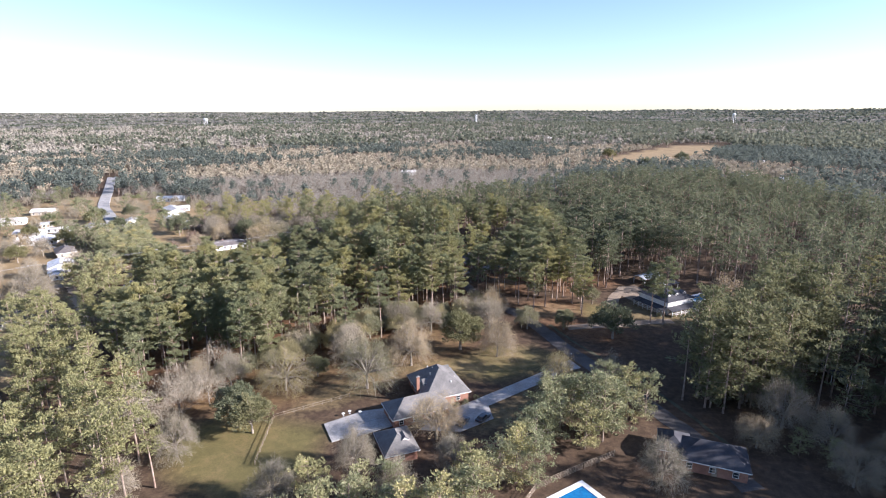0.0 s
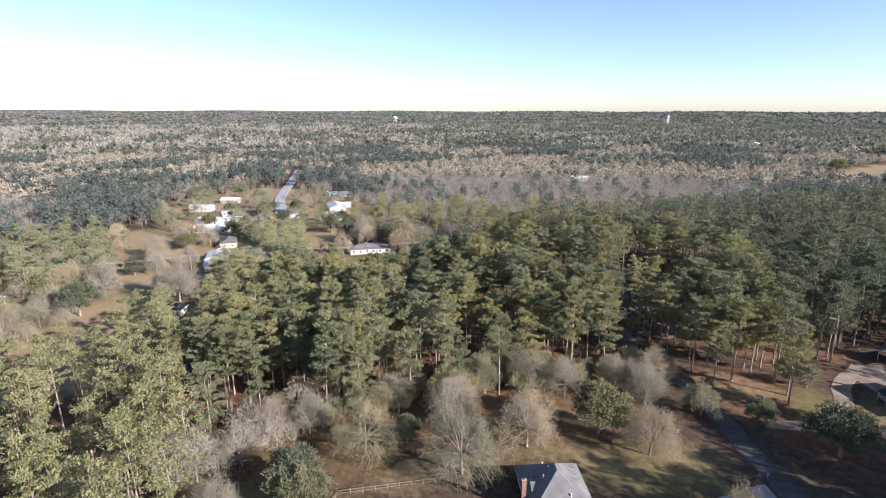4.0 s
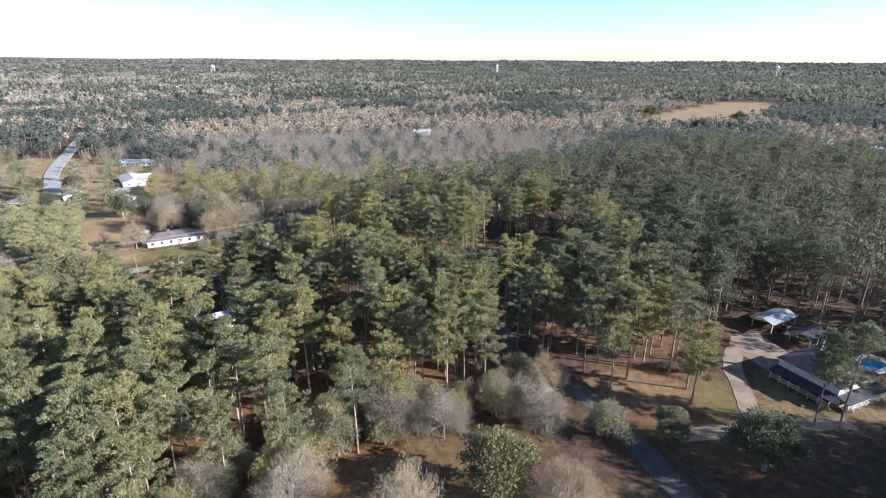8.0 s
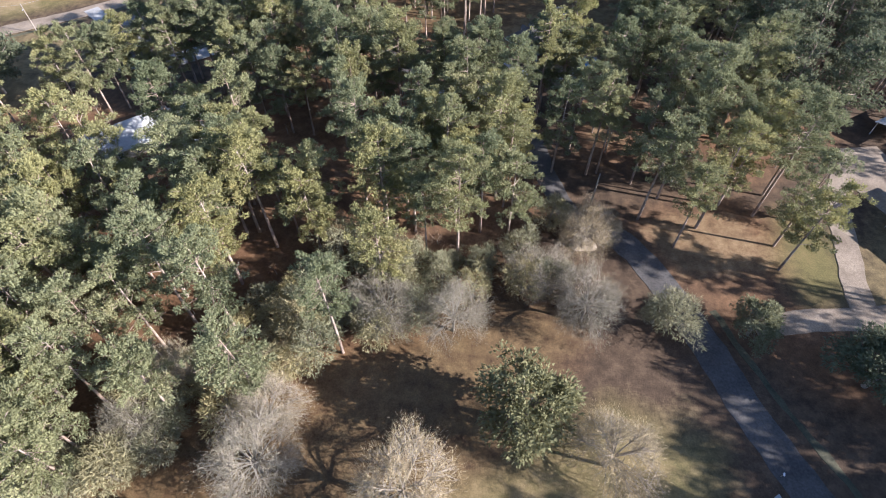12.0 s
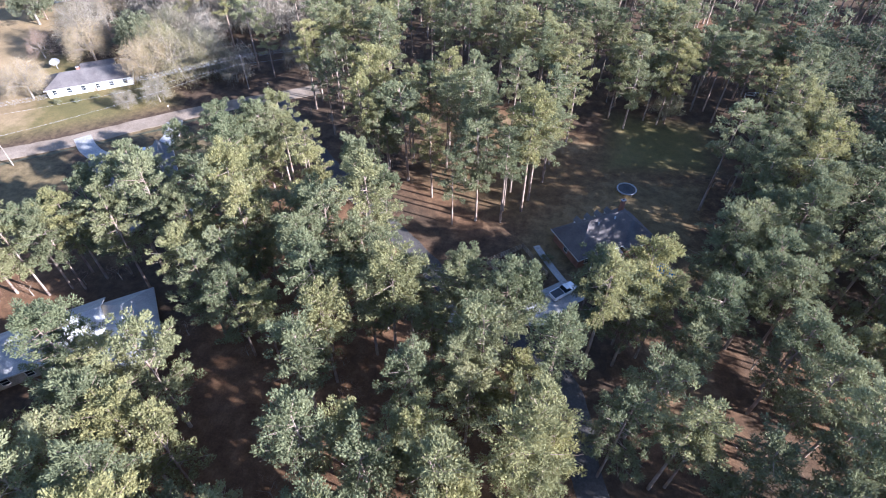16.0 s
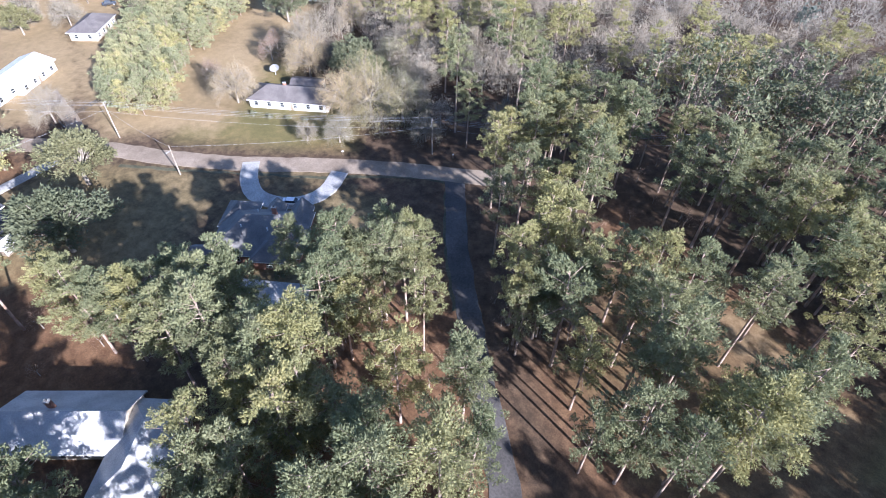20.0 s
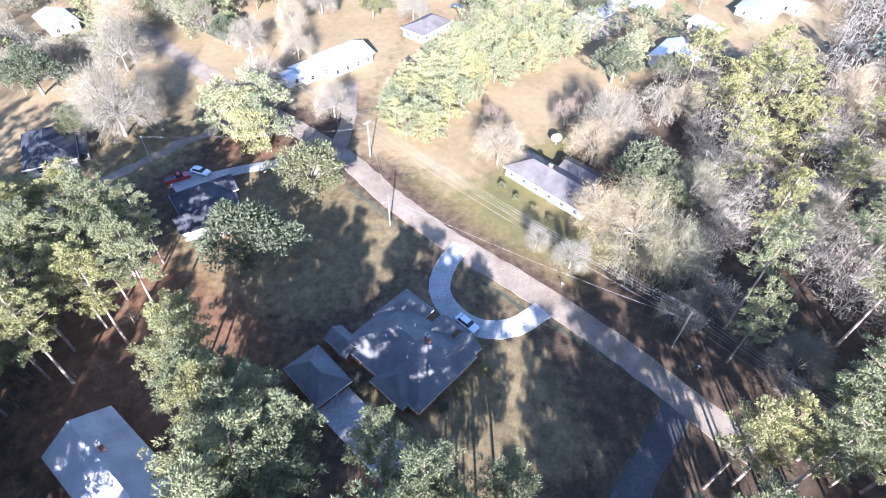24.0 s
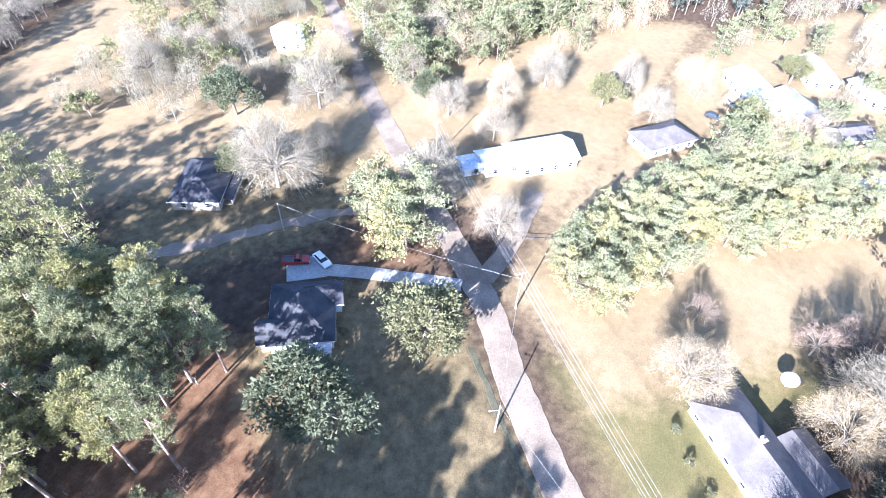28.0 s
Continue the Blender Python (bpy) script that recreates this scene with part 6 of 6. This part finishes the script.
def wire(p, q, sag, label="thin overhead power wire between poles"):
    p, q = np.array(p, dtype=float), np.array(q, dtype=float)
    u = np.linspace(0, 1, 17)
    pts = p + (q - p) * u[:, None]
    pts[:, 2] -= sag * 4 * u * (1 - u)
    v, f = tube(pts, [0.018] * 17, 4)
    tagged(new("power_wire", fast_mesh("power_wire", v, f, [M_WIRE])), label, "wire", group="overhead wires")


LINE = [(-30, 358), (-84.8, 323.5), (-152.4, 275.6), (-196, 246.5), (-252, 204)]
for k, (x, y) in enumerate(LINE):
    pole(x, y, 10.5, 2 if k == 1 else 1, -55)
for (ax, ay), (bx, by) in zip(LINE, LINE[1:]):
    for s, z in ((-1.05, 10.2), (-0.4, 10.2), (0.45, 10.2), (1.05, 10.2), (0.15, 8.0)):
        ox, oy = s * 0.57, -s * 0.82
        wire((ax + ox, ay + oy, gz(ax, ay) + z), (bx + ox, by + oy, gz(bx, by) + z), 1.1 if z > 9 else 1.5)
pole(-126.3, 277.1, 8.5, 0, 30, True)
wire((-126.3, 277.1, gz(-126, 277) + 8.2), (-152.4, 275.6, gz(-152, 275) + 8.4), 0.8)
wire((-126.3, 277.1, gz(-126, 277) + 8.2), (-84.8, 323.5, gz(-85, 323) + 8.4), 1.2)
pole(-158.5, 222.5, 8.0, 0, 10)
wire((-158.5, 222.5, gz(-158, 222) + 7.8), (-152.4, 275.6, gz(-152, 275) + 8.6), 1.0)
pole(27.5, 231, 9.0, 0, 0)
pole(22, 214, 9.0, 0, 0)


# ---------------------------------------------------------------- pools, decks, fences
def pool(x, y, turn, L, W, label, deck=1.2, deck_mat=None):
    p = empty("swimming_pool", x, y, gz(x, y), turn, label=label, category="swimming pool")
    a, b = L / 2, W / 2
    for x0, y0, x1, y1 in ((-a - deck, -b - deck, a + deck, -b), (-a - deck, b, a + deck, b + deck), (-a - deck, -b, -a, b), (a, -b, a + deck, b)):
        part("coping", box_bm(x0, y0, -0.2, x1, y1, 0.24, 0.02), deck_mat or M_CONCRETE, p)
    part("basin", box_bm(-a, -b, -0.3, a, b, -0.05), M_WATER, p)
    part("water", box_bm(-a, -b, -0.04, a, b, 0.14), M_WATER, p, "blue still pool water")
    for yy in (-0.25, 0.25):
        part("ladder_rail", rod_bm((a - 0.2, yy, -0.1), (a + 0.15, yy, 0.95), 0.025), M_WIRE, p)
    return p


build_slab("pavement_terrace", turned(-21.8, 124.6, 25, [(-9, -5.2), (8, -5.2), (9.5, 3.5), (2, 5.0), (-9, 3.4)]), M_CONCRETE, "pale concrete pool terrace behind a brick house", "pavement", 0.1)
pool(-19.4, 122.6, 27, 8.0, 4.4, "rectangular dark blue pool in a concrete terrace", 0.5)
pool(27.0, 94.6, 32, 10.0, 5.6, "bright blue pool with a wide white edge", 1.3, M_WHITE)
pool(110.5, 219.0, 26, 9.0, 5.0, "bright blue pool beside a white house", 1.4, M_WHITE)
pool(28.6, 267.2, 37, 4.6, 3.8, "small blue pool behind a dark-roofed house", 0.4)
build_slab("pavement_deck", turned(103, 220, 26, [(-6, -6), (2, -6), (2, 6), (-6, 6)]), M_CONCRETE, "pale pool deck beside a white house", "pavement", 0.12)


def patio_table(x, y, label):
    t = empty("patio_table", x, y, gz(x, y) + 0.1, 0, label=label, category="patio table", group="patio tables")
    part("tabletop", cyl_bm(0.45, 0.45, 0.7, 0.75, 16), M_WHITE, t)
    part("pedestal", cyl_bm(0.06, 0.06, 0.04, 0.7, 8), M_WIRE, t)
    part("foot", cyl_bm(0.28, 0.24, 0.0, 0.05, 12), M_WIRE, t)


for x, y in ((-25.5, 129.0), (-27.0, 127.8), (-22.6, 128.6)):
    patio_table(x, y, "small round white patio table on a terrace")


def fence(name, line, h, gap, label, rails=2, mat=None):
    """Posts and rails along a line."""
    x0, y0 = line[0]
    f = empty(name, x0, y0, gz(x0, y0), 0, label=label, category="fence")
    m = mat or M_WOOD
    z0 = gz(x0, y0)
    for (ax, ay), (bx, by) in zip(line, line[1:]):
        n = max(1, round(math.hypot(bx - ax, by - ay) / gap))
        for k in range(n + 1):
            x, y = ax + (bx - ax) * k / n, ay + (by - ay) * k / n
            part("post", box_bm(x - x0 - 0.06, y - y0 - 0.06, gz(x, y) - z0 - 0.3, x - x0 + 0.06, y - y0 + 0.06, gz(x, y) - z0 + h), m, f)
            if k < n:
                x1, y1 = ax + (bx - ax) * (k + 1) / n, ay + (by - ay) * (k + 1) / n
                for r in range(rails):
                    z = h * (r + 0.75) / rails
                    part("rail", rod_bm((x - x0, y - y0, gz(x, y) - z0 + z), (x1 - x0, y1 - y0, gz(x1, y1) - z0 + z), 0.05, 4), m, f)
    return f


fence("fence", [(-27.0, 137.6), (-45.5, 127.6), (-44.0, 108.0)], 1.3, 2.6, "low weathered wooden rail fence round a back lawn")
fence("fence", [(14.0, 90.0), (19.5, 98.5), (31.5, 105.5), (40.0, 110.0)], 1.7, 2.2, "weathered wooden fence beside a pool", 5, M_WOOD)
fence("fence", [(-6.0, 263.5), (0.8, 269.2), (6.2, 262.0), (-0.4, 257.8), (-6.0, 263.5)], 1.6, 1.8, "weathered wooden garden fence", 4)
fence("fence", [(60, 344), (100, 356)], 1.3, 3.0, "long white rail fence at the edge of pines", 3, M_WHITE)
fence("fence", [(-176.5, 293.0), (-171.0, 268.6), (-164.5, 268.2)], 1.2, 2.6, "dark rail fence along a drive", 2, M_DARKMETAL)


def carport(x, y, turn, L, W, h, roof, label):
    c = empty("carport", x, y, gz(x, y), turn, label=label, category="carport")
    for px in (-L / 2 + 0.2, 0, L / 2 - 0.2):
        for py in (-W / 2 + 0.2, W / 2 - 0.2):
            part("post", box_bm(px - 0.08, py - 0.08, -0.2, px + 0.08, py + 0.08, h), M_WHITE, c)
    v, f = hip_arrays(L, W, h + 0.15, 0.9, 0.3, 0.12, True)
    link("roof", v, f, roof, c)
    n = int(L / 0.6)
    for k in range(n + 1):
        xx = -L / 2 + L * k / n
        for s in (-1, 1):
            part("roof_seam", rod_bm((xx, s * (W / 2 + 0.28), h + 0.17), (xx, 0, h + 1.07), 0.025, 4), roof, c)


carport(96.2, 241.0, 31, 12.6, 6.4, 3.2, M_METAL, "open carport with a pale blue-white metal roof")
carport(101, 231.5, 31, 9.0, 6.0, 2.8, M_ROOF_DARK, "low open shed with a dark roof and white posts")
carport(117.5, 145, 105, 10, 6, 2.8, M_ROOF_DARK, "dark-roofed open shed with white posts")


def dish(x, y):
    d = empty("satellite_dish", x, y, gz(x, y), 0, label="large pale satellite dish on a pole in dry grass", category="satellite dish")
    part("mast", cyl_bm(0.12, 0.1, -0.2, 2.0, 10), M_WIRE, d)
    v, f = [], []
    for i in range(9):
        r = 1.5 * i / 8
        for k in range(28):
            a = 2 * math.pi * k / 28
            v.append((r * math.cos(a), r * math.sin(a), 0.14 * r * r))
    for i in range(8):
        for k in range(28):
            j = (k + 1) % 28
            f.append((i * 28 + k, i * 28 + j, (i + 1) * 28 + j, (i + 1) * 28 + k))
    b = link("reflector", v, f, M_CONCRETE, d, "shallow round mesh reflector", True)
    b.matrix_basis = pose(0, 0, 2.0, 18, 12, 0)
    so = b.modifiers.new("thickness", 'SOLIDIFY')
    so.thickness = 0.05
    for k in range(3):
        a = 2 * math.pi * k / 3
        part("feed_strut", rod_bm((1.3 * math.cos(a), 1.3 * math.sin(a), 0.25), (0, 0, 1.5), 0.025), M_WIRE, b)
    part("feed_horn", cyl_bm(0.14, 0.1, 1.4, 1.7, 10), M_WIRE, b)


dish(-149.5, 324.5)


def trampoline(x, y):
    t = empty("trampoline", x, y, gz(x, y), 0, label="round pale trampoline on shaded grass", category="trampoline")
    part("mat", cyl_bm(1.9, 1.9, 0.84, 0.86, 24), M_DARKMETAL, t)
    v, f = tube([(2.15 * math.cos(a), 2.15 * math.sin(a), 0.85) for a in np.linspace(0, 2 * np.pi, 25)], [0.16] * 25, 6)
    ob = new("pad", fast_mesh("pad", v, f, [M_WIRE]))
    ob.parent = t
    for k in range(6):
        a = math.pi * k / 3
        part("leg", rod_bm((2.1 * math.cos(a), 2.1 * math.sin(a), -0.1), (2.1 * math.cos(a), 2.1 * math.sin(a), 0.85), 0.03), M_WIRE, t)


trampoline(23.2, 292.5)


def mailbox(x, y, turn):
    m = empty("mailbox", x, y, gz(x, y), turn, label="white mailbox on a post at the street edge", category="mailbox", group="mailboxes")
    part("post", box_bm(-0.05, -0.05, -0.2, 0.05, 0.05, 1.05), M_WOOD, m)
    bm = box_bm(-0.25, -0.1, 1.05, 0.25, 0.1, 1.27, 0.04)
    part("box", bm, M_WHITE, m)


for x, y, t in ((-102.3, 308.6, 40), (42.0, 162.5, 70), (-151.5, 264, 30), (-79.5, 325.5, 40)):
    mailbox(x, y, t)


def mound(name, x, y, r, h, mat, label, seed):
    rng = np.random.default_rng(seed)
    v, f = [], []
    for i in range(7):
        for k in range(18):
            a, q = 2 * math.pi * k / 18, i / 6
            rr = r * q * (1 + 0.18 * math.sin(3 * a + seed) + rng.normal(0, 0.04))
            v.append((rr * math.cos(a), rr * math.sin(a), h * (1 - q * q) * (1 + rng.normal(0, 0.1)) - 0.1 * q))
    for i in range(6):
        for k in range(18):
            j = (k + 1) % 18
            f.append((i * 18 + k, (i + 1) * 18 + k, (i + 1) * 18 + j, i * 18 + j))
    ob = link(name, v, f, mat, None, "", True)
    ob.matrix_basis = pose(x, y, gz(x, y))
    tagged(ob, label, "mound")


M_SAND = two_scale("pale_sand", (0.34, 0.27, 0.20), (0.46, 0.38, 0.29), 0.4, 4.0)
M_RED = two_scale("red_clay", (0.25, 0.11, 0.06), (0.36, 0.18, 0.10), 0.4, 4.0)
mound("sand_mound", 19.3, 204.4, 2.6, 0.9, M_SAND, "pale mound of sand beside the lane", 3)
mound("clay_mound", -1.0, 194.0, 3.0, 0.5, M_RED, "low mound of red clay and debris", 5)
mound("clay_mound", 8.5, 196.5, 2.4, 0.4, M_RED, "low mound of red clay and debris", 7)
mound("clay_mound", -66.5, 151.0, 3.0, 0.4, M_RED, "low mound of red clay beneath pines", 8)


def swing_arch(x, y, turn):
    a = empty("garden_arch", x, y, gz(x, y), turn, label="round-topped white garden arch at the wood's edge", category="garden arch")
    pts = [(1.6 * math.cos(t), 0, 0.6 + 1.5 * math.sin(t)) for t in np.linspace(0, math.pi, 15)]
    v, f = tube([(1.6, 0, -0.1)] + pts + [(-1.6, 0, -0.1)], [0.09] * 17, 6)
    ob = new("hoop", fast_mesh("hoop", v, f, [M_WHITE]))
    ob.parent = a
    for s in (-1.6, 1.6):
        part("foot", box_bm(s - 0.15, -0.15, -0.1, s + 0.15, 0.15, 0.08), M_CONCRETE, a)


swing_arch(-78.2, 141.6, 25)


def gate_post(x, y):
    g = empty("gate_pillar", x, y, gz(x, y), 20, label="short brick gate pillar beside the driveway apron", category="gate pillar", group="gate pillars")
    part("pillar", box_bm(-0.35, -0.35, -0.2, 0.35, 0.35, 1.5, 0.02), M_BRICK, g)
    part("capstone", box_bm(-0.45, -0.45, 1.5, 0.45, 0.45, 1.64, 0.03), M_CONCRETE, g)


gate_post(36.8, 158.2)
gate_post(38.6, 151.6)


# shrubs at the houses
SHRUB = tree_thing("shrub", broadleaf(900, 1.6, 1.0, 14, 30, 0.22, 0.0, 0.4), M_OAK, M_GREYBARK, "low clipped dark green shrub beside a house", "shrub", "foliage")
plant([SHRUB], [(3, 132.2, 1.0), (5.6, 133.5, 1.1), (9, 136, 1.0), (1.2, 151.5, 1.0), (84.5, 197.5, 1.2), (90, 197, 1.0), (98, 201, 1.1), (6, 266.5, 1.3), (3.4, 260.5, 2.4), (1.8, 259.4, 2.2), (-122, 313, 1.0), (-126, 310.5, 1.0), (-130, 307.5, 1.0),
               (-135, 305.5, 1.1), (-86.5, 288.5, 1.1), (-83.0, 283.5, 1.2), (-81, 279.8, 1.1), (-80.6, 271, 1.2), (-86.5, 267.5, 1.5), (-88.5, 266.0, 1.6), (-131, 246.5, 1.2), (-137, 246, 1.0), (-127, 236, 1.3), (-160, 196, 1.0), (-164, 192, 1.0), (-192, 258, 1.2), (-197, 263, 1.0)], "shrubs at the houses", RNG)


# water towers near the horizon
def water_tower(x, y, top, r):
    z = gz(x, y)
    w = empty("water_tower", x, y, z, 0, label="white water tower on slender legs near the horizon", category="water tower", group="water towers")
    h = top - z
    bm = bmesh.new()
    bmesh.ops.create_uvsphere(bm, u_segments=18, v_segments=12, radius=r, matrix=Matrix.Translation((0, 0, h - r * 0.75)) @ Matrix.Diagonal((1, 1, 0.75, 1)))
    part("tank", bm, M_WHITE, w)
    part("riser", cyl_bm(1.2, 1.2, -1, h - r, 10), M_WHITE, w)
    for k in range(6):
        a = math.pi * k / 3
        part("leg", rod_bm((r * 0.95 * math.cos(a), r * 0.95 * math.sin(a), -1), (r * 0.8 * math.cos(a), r * 0.8 * math.sin(a), h - r * 0.9), 0.5), M_WHITE, w)


water_tower(-1060, 2463, 50, 9.5)
water_tower(1247, 2368, 62, 8.0)
water_tower(161, 2683, 58, 5.5)
